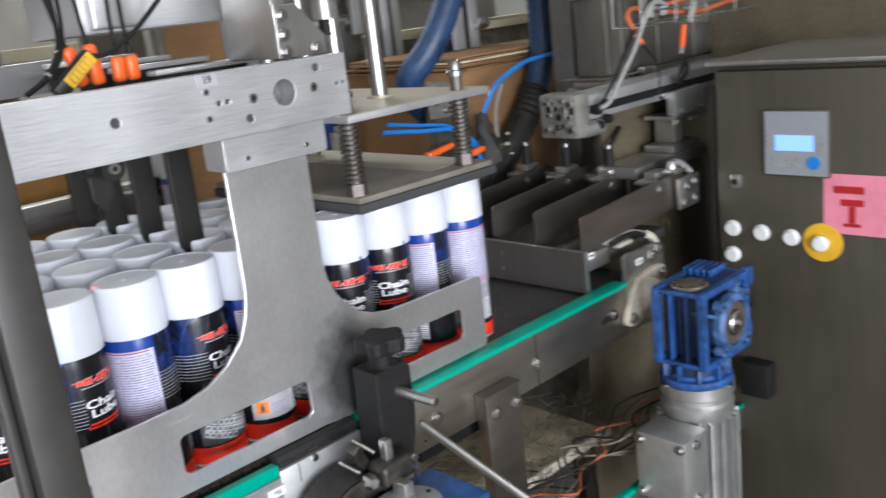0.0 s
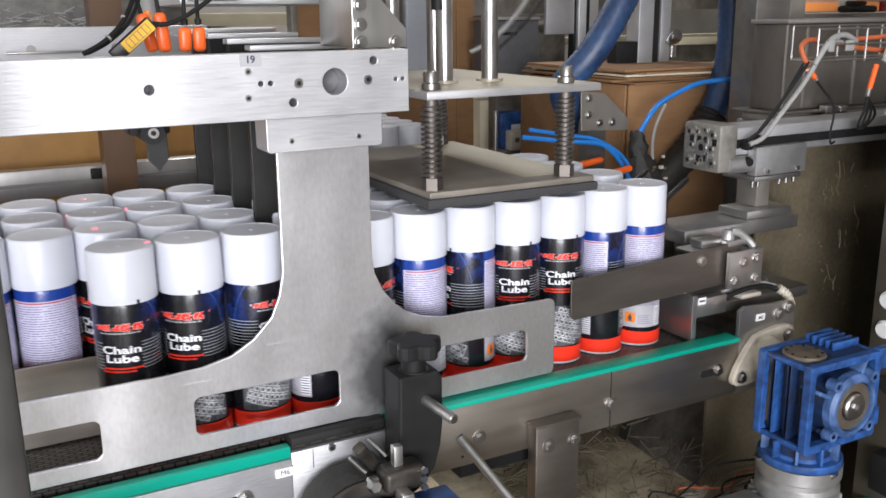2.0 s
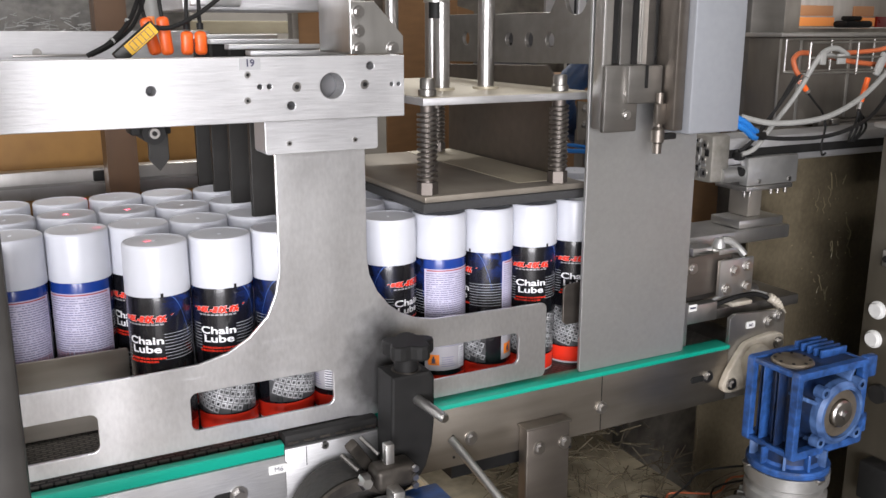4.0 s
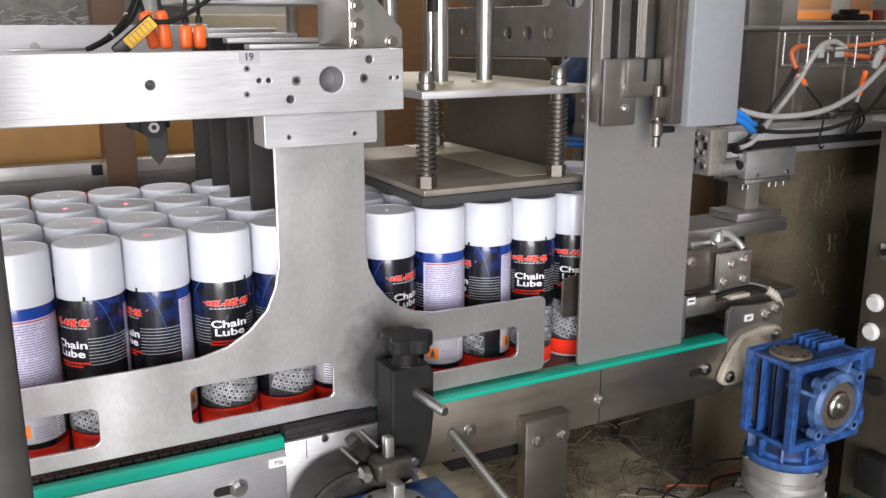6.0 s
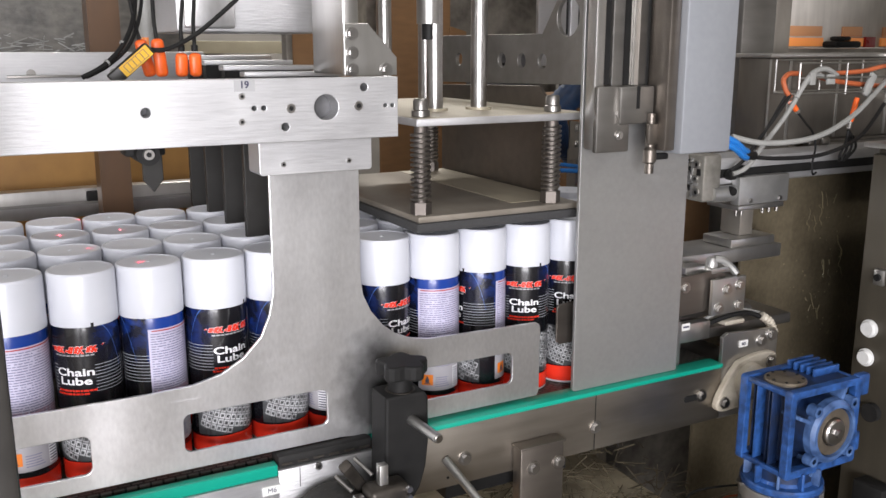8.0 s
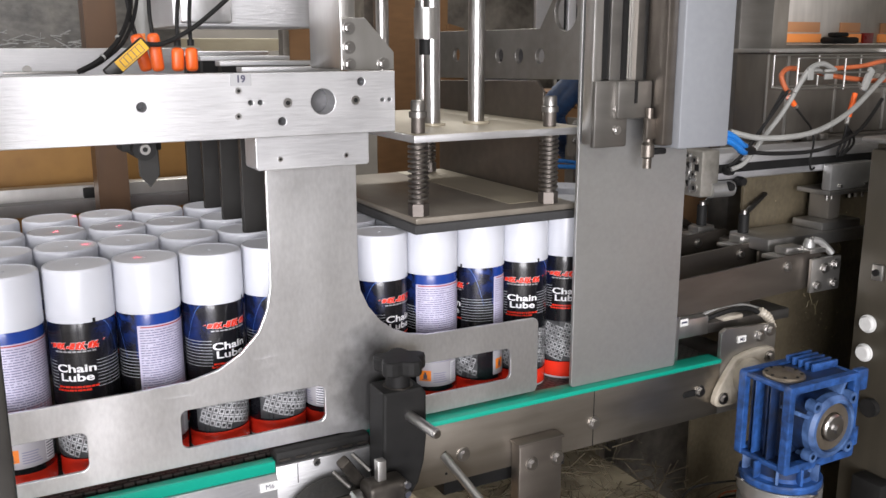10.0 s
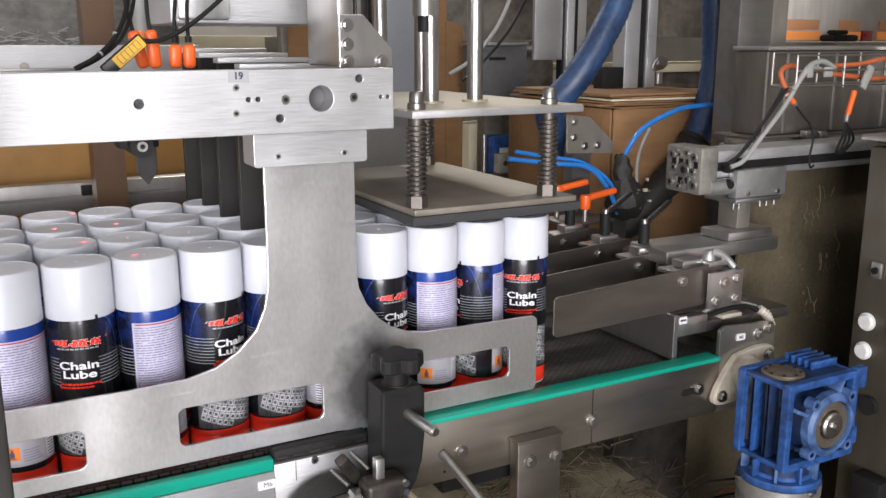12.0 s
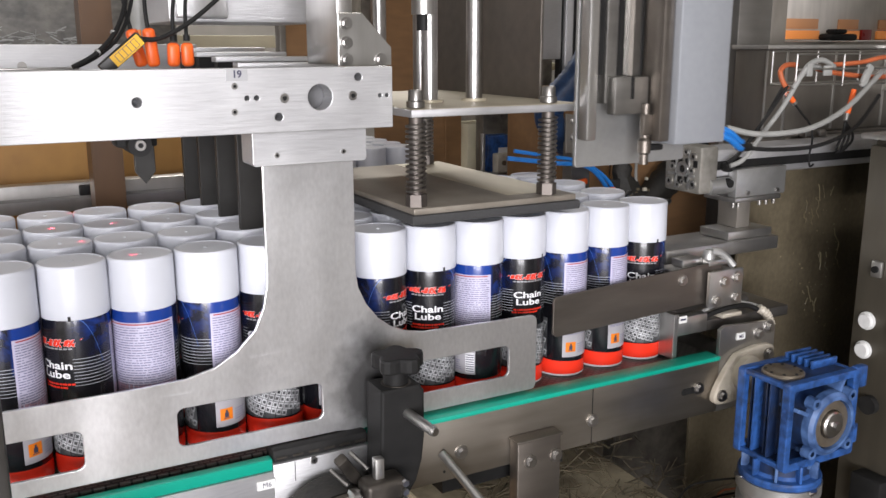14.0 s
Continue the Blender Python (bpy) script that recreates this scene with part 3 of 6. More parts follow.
# ---- sensors above the infeed ----
def sensors():
    for x, y, lean in ((0.333, 0.885, 2), (0.3465, 0.885, 0), (0.316, 0.890, -6), (0.308, 0.905, -14)):
        t = thing("sensor_plug", "orange sensor plug with a black cable standing on the beam", "sensor plug", "orange plugs")
        bm = box((-0.0058, -0.005, 0.0), (0.0058, 0.005, 0.0225 if x > 0.32 else 0.036), 0.004, seg=3)
        part("body", bm, ORANGE, t)
        bm = rod((0, 0, 0.024), (0, 0, 0.030), 0.0032)
        part("collar", bm, BLACK, t)
        part("cable", tube([(0, 0, 0.028), (0.001, 0.004, 0.05), (0.006, 0.016, 0.09), (0.002, 0.03, 0.15)], 0.0019), BLACK, t)
        t.matrix_world = pose(x, y, 1.3607, 0, lean, 0)
    t = thing("laser_sensor", "small tilted laser sensor with a yellow warning sticker", "sensor")
    part("body", box((-0.0062, -0.006, -0.004), (0.0062, 0.006, 0.042), 0.0015), HANGER, t)
    part("sticker", box((-0.0054, -0.0068, 0.008), (0.0054, -0.0061, 0.040)), YELLOW, t, "yellow warning sticker")
    part("frame_print", box((-0.0042, -0.0072, 0.012), (0.0042, -0.0069, 0.036)), INK, t)
    bm = bmesh.new()
    for k in range(5):
        box((-0.0037, -0.0076, 0.0126 + 0.0047 * k), (0.0037, -0.0073, 0.0166 + 0.0047 * k), 0, bm)
    part("print_bars", bm, YELLOW, t)
    part("cable", tube([(0, 0.002, 0.04), (0.012, 0.004, 0.055), (0.02, 0.01, 0.09), (0.022, 0.02, 0.14)], 0.0022), BLACK, t)
    t.matrix_world = pose(0.268, 0.862, 1.3610, 0, 50, 0)
    t = thing("sensor_cable", "bundle of black cables with white ties over the beam", "cable")
    part("cable", tube([(0.240, 0.86, 1.362), (0.262, 0.866, 1.374), (0.284, 0.885, 1.396), (0.300, 0.92, 1.43), (0.308, 0.95, 1.50)], 0.0023), BLACK, t)
    part("cable", tube([(0.244, 0.868, 1.362), (0.264, 0.872, 1.372), (0.288, 0.89, 1.392), (0.306, 0.92, 1.43), (0.316, 0.95, 1.50)], 0.0018), BLACK, t)
    for p, d in (((0.263, 0.867, 1.3750), (0.6, 0.2, 0.5)), ((0.280, 0.882, 1.392), (0.5, 0.3, 0.6))):
        p, d = Vector(p), Vector(d).normalized()
        part("cable_tie", rod(p - d * 0.001, p + d * 0.001, 0.0030), GREYTUBE, t)
    t = thing("infeed_sensor", "black sensor knob with a pointed steel blade under the beam", "sensor")
    part("knob", rod((0.288, 0.836, 1.293), (0.288, 0.90, 1.293), 0.0105), BLACK, t)
    cap_screw((0.288, 0.835, 1.293), (0, -1, 0), 0.005, t)
    part("arm", box((0.270, 0.85, 1.290), (0.306, 0.88, 1.3020), 0.002), BLACK, t)
    sheet("blade", [(0.294, 1.300), (0.294, 1.260), (0.303, 1.249), (0.312, 1.260), (0.312, 1.300)], [], 0.006, on_xz(0.905), HANGER, t)


sensors()

# ---- conveyors ----
def outfeed():
    t = thing("outfeed_conveyor", "stainless conveyor with a green edge strip and a dark slat belt", "conveyor")
    part("side_rail", box((0.515, 0.858, 0.8735), (1.05, 0.866, 0.9515), 0.001), STEEL_X, t)
    part("joint", box((0.8283, 0.8572, 0.8735), (0.8291, 0.8579, 0.9510)), BLACK, t)
    part("edge_strip", box((0.515, 0.852, 0.9518), (1.045, 0.8785, 0.9580), 0.0012), GREEN, t, "green plastic wear strip")
    part("belt", box((-0.5, 0.880, 0.930), (1.06, 1.295, 0.9500), 0.003), BELT, t)
    part("far_rail", box((-0.5, 1.30, 0.88), (0.77, 1.308, 0.958)), STEEL_X, t)
    for x, z in ((0.829, 0.906), (0.634, 0.906), (1.012, 0.915)):
        bolt((x, 0.8575, z), (0, -1, 0), 0.0055, t)
    for x, z in ((0.610, 0.9135), (0.611, 0.886)):
        part("drilled_hole", rod((x, 0.8572, z), (x, 0.860, z), 0.0016), BLACK, t)
    sheet("slot", rounded(0.982, 0.910, 1.006, 0.918, 0.004), [], 0.0016, on_xz(0.8575), BLACK, t)
    # end plate with its motor tag
    sheet("end_plate", [(1.048, 0.8735), (1.048, 0.993), (1.057, 0.998), (1.150, 0.992), (1.155, 0.985), (1.155, 0.8735)], [], 0.006, on_xz(0.861), STEEL, t)
    part("motor_tag", box((1.079, 0.8565, 0.9745), (1.0945, 0.8578, 0.984)), WHITETAG, t)
    tag_text("tag_letters", "M5", 0.0072, Matrix.Translation((1.0868, 0.8560, 0.9790)) @ XZ, INK, t, 0.0001)
    for x, z in ((1.122, 0.978), (1.142, 0.984)):
        bolt((x, 0.8578, z), (0, -1, 0), 0.0058, t)
    part("end_roller", rod((1.11, 0.87, 0.925), (1.11, 1.29, 0.925), 0.024), DARKSTEEL, t)
    # support bracket
    part("bracket", box((0.702, 0.838, 0.70), (0.766, 0.8572, 0.9075), 0.002), FINSTEEL, t)
    for x in (0.720, 0.758):
        bolt((x, 0.8375, 0.882), (0, -1, 0), 0.0055, t)
    part("bracket_cap", box((0.700, 0.836, 0.9077), (0.768, 0.8575, 0.911), 0.001), FINSTEEL, t)
    part("tie_bar", rod((0.607, 0.857, 0.911), (0.650, 0.715, 0.822), 0.0052), STEEL, t)
    part("tie_bar_foot", box((0.636, 0.698, 0.808), (0.668, 0.722, 0.832), 0.003), CAST, t)
    part("under_plate", box((0.62, 0.88, 0.845), (0.80, 1.25, 0.872)), BLACK, t)
    return t


outfeed()


def infeed():
    t = thing("infeed_conveyor", "pale aluminium infeed conveyor side with a green edge strip", "conveyor")
    part("edge_strip", box((-0.5, 0.850, 0.9415), (0.4005, 0.862, 0.9545), 0.001), GREEN, t, "green plastic wear strip")
    part("side_plate", box((-0.5, 0.848, 0.8700), (0.4005, 0.862, 0.9411), 0.001), ALU, t)
    part("nose_plate", box((0.4010, 0.850, 0.8700), (0.512, 0.862, 0.9470), 0.001), ALU, t)
    part("belt_edge", box((0.402, 0.853, 0.9474), (0.512, 0.879, 0.9615), 0.004), RUBBER, t)
    bm = bmesh.new()
    for k in range(6):
        box((0.406 + 0.018 * k, 0.8522, 0.951), (0.4175 + 0.018 * k, 0.8540, 0.9535), 0, bm)
    part("belt_teeth", bm, GREASYSTEEL, t)
    part("motor_tag", box((0.382, 0.8465, 0.9235), (0.4015, 0.8479, 0.9335)), WHITETAG, t)
    tag_text("tag_letters", "M6", 0.0080, Matrix.Translation((0.3922, 0.8460, 0.9285)) @ XZ, INK, t)
    part("joint", box((0.4245, 0.8492, 0.924), (0.4251, 0.8502, 0.946)), BLACK, t)
    cap_screw((0.446, 0.8492, 0.943), (0, -1, 0), 0.0042, t)
    sheet("slot", rounded(0.322, 0.905, 0.350, 0.914, 0.0045), [], 0.0014, on_xz(0.8475), BLACK, t)
    bolt((0.348, 0.8472, 0.9095), (0, -1, 0), 0.0062, t)
    return t


infeed()


def infeed_drive():
    t = thing("drive_gearbox", "blue worm gearbox with black guard under the infeed belt", "gearbox")
    bm = rod((0.455, 0.835, 0.870), (0.455, 0.79, 0.870), 0.060, seg=40)
    part("guard", bm, GREASE, t)
    part("guard_rim", lathe([(0.046, 0.0), (0.058, 0.0), (0.060, 0.003), (0.058, 0.006), (0.046, 0.006)], 40, m=pose(0.455, 0.7895, 0.870, 90)), GREASYSTEEL, t)
    part("hub_cap", lathe([(0, 0.010), (0.014, 0.010), (0.018, 0.006), (0.024, 0.004), (0.024, 0)], 24, m=pose(0.455, 0.7898, 0.870, 90)), GREASYSTEEL, t)
    part("shaft_bolt", lathe([(0, 0.012), (0.006, 0.012), (0.009, 0.008), (0.009, 0)], 6, m=pose(0.466, 0.789, 0.925, 90)), CHROME, t)
    part("housing", box((0.405, 0.70, 0.80), (0.545, 0.785, 0.900), 0.006), BLUEPAINT, t)
    part("rim", box((0.400, 0.694, 0.894), (0.550, 0.786, 0.9035), 0.003), BLUEPAINT, t)
    part("cover_disc", rod((0.478, 0.742, 0.903), (0.478, 0.742, 0.908), 0.036, seg=36), CAST, t)
    for k in range(6):
        a = k * math.pi / 3
        part("cover_screw", rod((0.478 + 0.029 * math.cos(a), 0.742 + 0.029 * math.sin(a), 0.9075), (0.478 + 0.029 * math.cos(a), 0.742 + 0.029 * math.sin(a), 0.9095), 0.0025, seg=8), BLACK, t)
    return t


infeed_drive()


def clamp():
    t = thing("star_knob_clamp", "black plastic guide clamp with a star knob and steel rod", "clamp")
    body = [(0.511, 1.022), (0.552, 1.022), (0.556, 1.016), (0.556, 0.965), (0.553, 0.938), (0.546, 0.915), (0.534, 0.898), (0.519, 0.890), (0.512, 0.895), (0.509, 0.93)]
    sheet("body", body, [], 0.040, on_xz(0.826), BLACK, t, bevel=0.003)
    part("neck", rod((0.533, 0.824, 1.020), (0.533, 0.824, 1.044), 0.0135), BLACK, t)
    lobes = []
    for k in range(40):
        a = 2 * math.pi * k / 40
        lobes.append(((0.0225 + 0.0040 * math.cos(5 * a)) * math.cos(a), (0.0225 + 0.0040 * math.cos(5 * a)) * math.sin(a)))
    sheet("star_knob", lobes, [], 0.017, Matrix.Translation((0.535, 0.822, 1.050)), BLACK, t, bevel=0.003)
    part("washer", lathe([(0.0135, 0.0), (0.0165, 0.0), (0.0165, 0.003), (0.0135, 0.003)], 24, m=pose(0.533, 0.824, 1.0225)), GREASYSTEEL, t)
    part("rod", rod((0.534, 0.835, 0.997), (0.545, 0.757, 0.991), 0.0055), STEEL, t)
    part("rod_end", rod((0.545, 0.757, 0.991), (0.5452, 0.755, 0.9908), 0.0042), CHROME, t)
    return t


clamp()


def linkage():
    t = thing("clamp_linkage", "greasy dark steel clamp linkage with square bolts", "clamp")
    part("lever", box((-0.006, -0.006, -0.033), (0.007, 0.006, 0.033), 0.003), GREASYSTEEL, t).matrix_basis = pose(0.468, 0.80, 0.945, 25, -35, 0)
    part("head", box((0.474, 0.770, 0.915), (0.520, 0.800, 0.940), 0.006, seg=3), GREASYSTEEL, t)
    part("square_bolt", box((0.4885, 0.781, 0.930), (0.4985, 0.791, 0.962), 0.001), STEEL, t)
    part("square_bolt", box((0.484, 0.752, 0.900), (0.497, 0.772, 0.922), 0.001), STEEL, t)
    part("pin", rod((0.452, 0.815, 0.945), (0.464, 0.798, 0.932), 0.0026), DARKSTEEL, t)
    part("pin", rod((0.476, 0.82, 0.958), (0.488, 0.80, 0.944), 0.0025), CHROME, t)
    for z in (0.917, 0.926, 0.936):
        bolt((0.516, 0.7695, z), (0, -1, 0), 0.0038, t, washer=False)
    return t


linkage()


def worm_gearbox():
    """The big blue gearbox beside the end of the outfeed, with the motor hanging below it."""
    t = thing("worm_gear_motor", "bright blue worm gearbox with a grey finned motor below", "gear motor")
    x0, x1, y0, y1, z0, z1 = 1.022, 1.150, 0.711, 0.797, 0.849, 0.965
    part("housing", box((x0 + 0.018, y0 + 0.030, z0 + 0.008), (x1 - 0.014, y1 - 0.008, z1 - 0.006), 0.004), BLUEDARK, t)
    out = rounded(x0, z0, x1, z1, 0.004)
    hole = rounded(x0 + 0.007, z0 + 0.008, x1 - 0.008, z1 - 0.007, 0.005)
    sheet("front_rim", out, [hole], 0.012, on_xz(y0 + 0.006), BLUEPAINT, t, bevel=0.0015)
    sheet("rear_rim", out, [hole], 0.012, on_xz(y1 - 0.006), BLUEPAINT, t, bevel=0.0015)
    for z in (z0, z1 - 0.007):
        for x in (x0, x1 - 0.007):
            part("edge_bar", box((x, y0 + 0.011, z), (x + 0.007, y1 - 0.011, z + 0.007), 0.0015), BLUEPAINT, t)
    for k in range(5):
        y = y0 + 0.018 + 0.0125 * k
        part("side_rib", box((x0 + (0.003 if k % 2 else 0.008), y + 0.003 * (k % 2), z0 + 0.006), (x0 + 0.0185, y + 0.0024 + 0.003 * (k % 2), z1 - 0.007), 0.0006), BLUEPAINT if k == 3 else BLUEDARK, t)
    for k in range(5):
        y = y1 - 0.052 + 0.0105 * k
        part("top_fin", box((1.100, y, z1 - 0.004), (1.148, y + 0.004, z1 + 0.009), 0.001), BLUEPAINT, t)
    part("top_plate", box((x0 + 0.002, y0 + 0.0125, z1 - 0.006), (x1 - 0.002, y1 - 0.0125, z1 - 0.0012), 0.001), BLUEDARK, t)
    part("top_disc", lathe([(0, 0.003), (0.010, 0.003), (0.012, 0.002), (0.025, 0.002), (0.027, 0), (0.027, -0.006)], 36, m=pose(1.057, 0.755, z1 + 0.001)), BRONZE, t, "round bronze-grey bearing cover")
    for k in range(8):
        a = radians(45 * k)
        part("cover_screw", rod((1.057 + 0.0215 * math.cos(a), 0.755 + 0.0215 * math.sin(a), z1 + 0.0025), (1.057 + 0.0215 * math.cos(a), 0.755 + 0.0215 * math.sin(a), z1 + 0.0042), 0.002, seg=8), BLACK, t)
    hub = pose(1.100, y0 + 0.004, 0.901, 90)
    part("hub_ring", lathe([(0.033, -0.002), (0.0335, 0.010), (0.038, 0.010), (0.043, 0.006), (0.044, -0.004)], 40, m=hub), BLUEDUST, t)
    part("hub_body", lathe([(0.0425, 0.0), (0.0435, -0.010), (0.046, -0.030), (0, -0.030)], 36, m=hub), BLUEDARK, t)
    part("shaft_seal", lathe([(0.018, 0.002), (0.020, 0.006), (0.032, 0.006), (0.033, -0.004)], 40, m=hub), BRONZE, t)
    part("shaft", lathe([(0, 0.009), (0.004, 0.009), (0.005, 0.013), (0.016, 0.012), (0.018, 0.010), (0.018, -0.004)], 36, m=hub), CHROME, t)
    part("shaft_bolt", lathe([(0, 0.018), (0.0055, 0.018), (0.006, 0.011)], 6, m=hub), CHROME, t)
    for k in range(4):
        a = radians(45 + 90 * k)
        cx, cz = 1.100 + 0.048 * math.cos(a), 0.901 + 0.048 * math.sin(a)
        part("ear", lathe([(0.0035, 0.009), (0.0075, 0.009), (0.0085, -0.004)], 16, m=pose(cx, y0 + 0.004, cz, 90)), BLUEDUST, t)
        bm = box((-0.0025, -0.004, 0.038), (0.0025, 0.026, 0.066), 0.001)
        bm.transform(Matrix.Translation((1.100, y0 + 0.006, 0.901)) @ pose(0, 0, 0, 0, 25 + 90 * k, 0))
        part("web", bm, BLUEDUST, t)
    part("lug", box((x1 - 0.004, y0 + 0.0005, z1 - 0.026), (x1 + 0.018, y0 + 0.012, z1 + 0.004), 0.003), BLUEPAINT, t)
    part("lug", box((x1 - 0.004, y0 + 0.0005, z0 + 0.012), (x1 + 0.010, y0 + 0.012, z0 + 0.040), 0.003), BLUEPAINT, t)
    cx, cy = 1.066, 0.755
    part("flange", lathe([(0, 0.8185), (0.0525, 0.8185), (0.0535, 0.820), (0.0535, 0.826), (0.052, 0.828), (0.043, 0.829), (0.040, 0.833), (0, 0.833)], 44, m=pose(cx, cy, 0)), BLUEPAINT, t)
    part("neck", rod((cx, cy, 0.833), (cx, cy, 0.856), 0.040, seg=36), BLUEDARK, t)
    for k in range(10):
        a = radians(36 * k)
        web = box((0.034, -0.0018, 0.8285), (0.0505, 0.0018, 0.852), 0.0006)
        web.transform(pose(cx, cy, 0, 0, 0, 36 * k))
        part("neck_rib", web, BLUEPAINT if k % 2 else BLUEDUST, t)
    motor = part("motor", lathe([(0, 0.50), (0.048, 0.50), (0.050, 0.52), (0.050, 0.765), (0.0535, 0.772), (0.0535, 0.786), (0.049, 0.790), (0.049, 0.797), (0.0545, 0.801), (0.0545, 0.818), (0, 0.818)], 40, m=pose(cx, cy, 0)), CAST, t, "grey cast aluminium motor")
    for k in range(22):
        a = 2 * math.pi * k / 22
        bm = box((0.047, -0.0015, 0.53), (0.060, 0.0015, 0.765))
        bm.transform(pose(cx, cy, 0, 0, 0, math.degrees(a)))
        part("cooling_fin", bm, CAST, motor)
    part("terminal_box", box((cx - 0.112, cy - 0.045, 0.66), (cx - 0.048, cy + 0.04, 0.768), 0.008), CAST, motor)
    for yy in (-0.036, 0.030):
        for z in (0.672, 0.756):
            bolt((cx - 0.1125, cy + yy, z), (-1, 0, 0), 0.0045, motor)
        bolt((cx - 0.085, cy - 0.0455, 0.672 if yy > 0 else 0.756), (0, -1, 0), 0.0045, motor)
    for a in (30, 150, 270):
        p = Vector((cx + 0.050 * math.cos(radians(a)), cy + 0.050 * math.sin(radians(a)), 0.8178))
        bolt(p, (0, 0, -1), 0.006, t)
    return t


worm_gearbox()


def bearing_flange():
    t = thing("bearing_flange", "grimy off-white flange bearing on the conveyor end", "bearing")
    bm = lathe([(0, 0.024), (0.018, 0.024), (0.025, 0.018), (0.027, 0.006), (0.027, 0)], 32, m=pose(1.092, 0.8575, 0.927, 90))
    part("housing", bm, SEAL, t)
    ring = [(0.062 * math.cos(a), 0.028 * math.sin(a) * (1.2 - 0.5 * abs(math.cos(a)))) for a in [2 * math.pi * k / 32 for k in range(32)]]
    sheet("flange", ring, [], 0.010, Matrix.Translation((1.090, 0.853, 0.925)) @ pose(0, 0, 0, 0, -30, 0) @ XZ, SEAL, t, bevel=0.002)
    for sx, sz in ((-1, -1), (1, 1)):
        bolt((1.090 + sx * 0.043, 0.847, 0.925 + sz * 0.024), (0, -1, 0), 0.0055, t)
    return t


bearing_flange()


# ---- stop plate and the stopper fins beside it ----
def stop_plate():
    t = thing("stop_plate", "steel stop plate lying across the belt with small bolts", "stop plate")
    sheet("plate", [(0.882, 0.955), (1.290, 0.955), (1.290, 1.018), (0.882, 1.018)], [circle(y, z, 0.004, 12) for y in (1.045, 1.09) for z in (0.975, 1.0)], 0.008, on_yz(0.987), STEEL, t)
    part("bracket", box((0.9915, 0.884, 0.985), (1.048, 0.900, 1.012), 0.002), STEEL, t)
    part("tag", box((0.994, 0.8830, 1.004), (1.008, 0.8838, 1.014)), WHITETAG, t)
    part("tag_bars", box((0.996, 0.8824, 1.0080), (1.006, 0.8829, 1.0105)), INK, t)
    part("cylinder", rod((0.992, 0.925, 1.006), (1.16, 0.925, 1.004), 0.011), DARKSTEEL, t)
    part("shelf", box((1.04, 0.90, 0.978), (1.23, 1.01, 0.994), 0.002), DARKSTEEL, t)
    part("tape", box((1.085, 0.892, 0.9945), (1.125, 0.935, 1.002), 0.003), SEAL, t)
    part("hose", tube([(1.05, 0.893, 1.004), (1.09, 0.886, 1.013), (1.135, 0.89, 1.008), (1.165, 0.88, 0.99), (1.17, 0.875, 0.975)], 0.0036), BLACK, t)
    part("rag_wrap", tube([(1.150, 0.886, 1.004), (1.160, 0.882, 0.997), (1.166, 0.880, 0.988), (1.169, 0.877, 0.978)], 0.0065, seg=9, steps=5, ribs=0.12), SEAL, t, "frayed white wrapping")
    part("hose", tube([(1.04, 0.90, 1.006), (1.08, 0.894, 1.018), (1.125, 0.896, 1.014), (1.17, 0.90, 1.00)], 0.0024), GREYTUBE, t)
    return t


stop_plate()

FIN_REST = 0.990


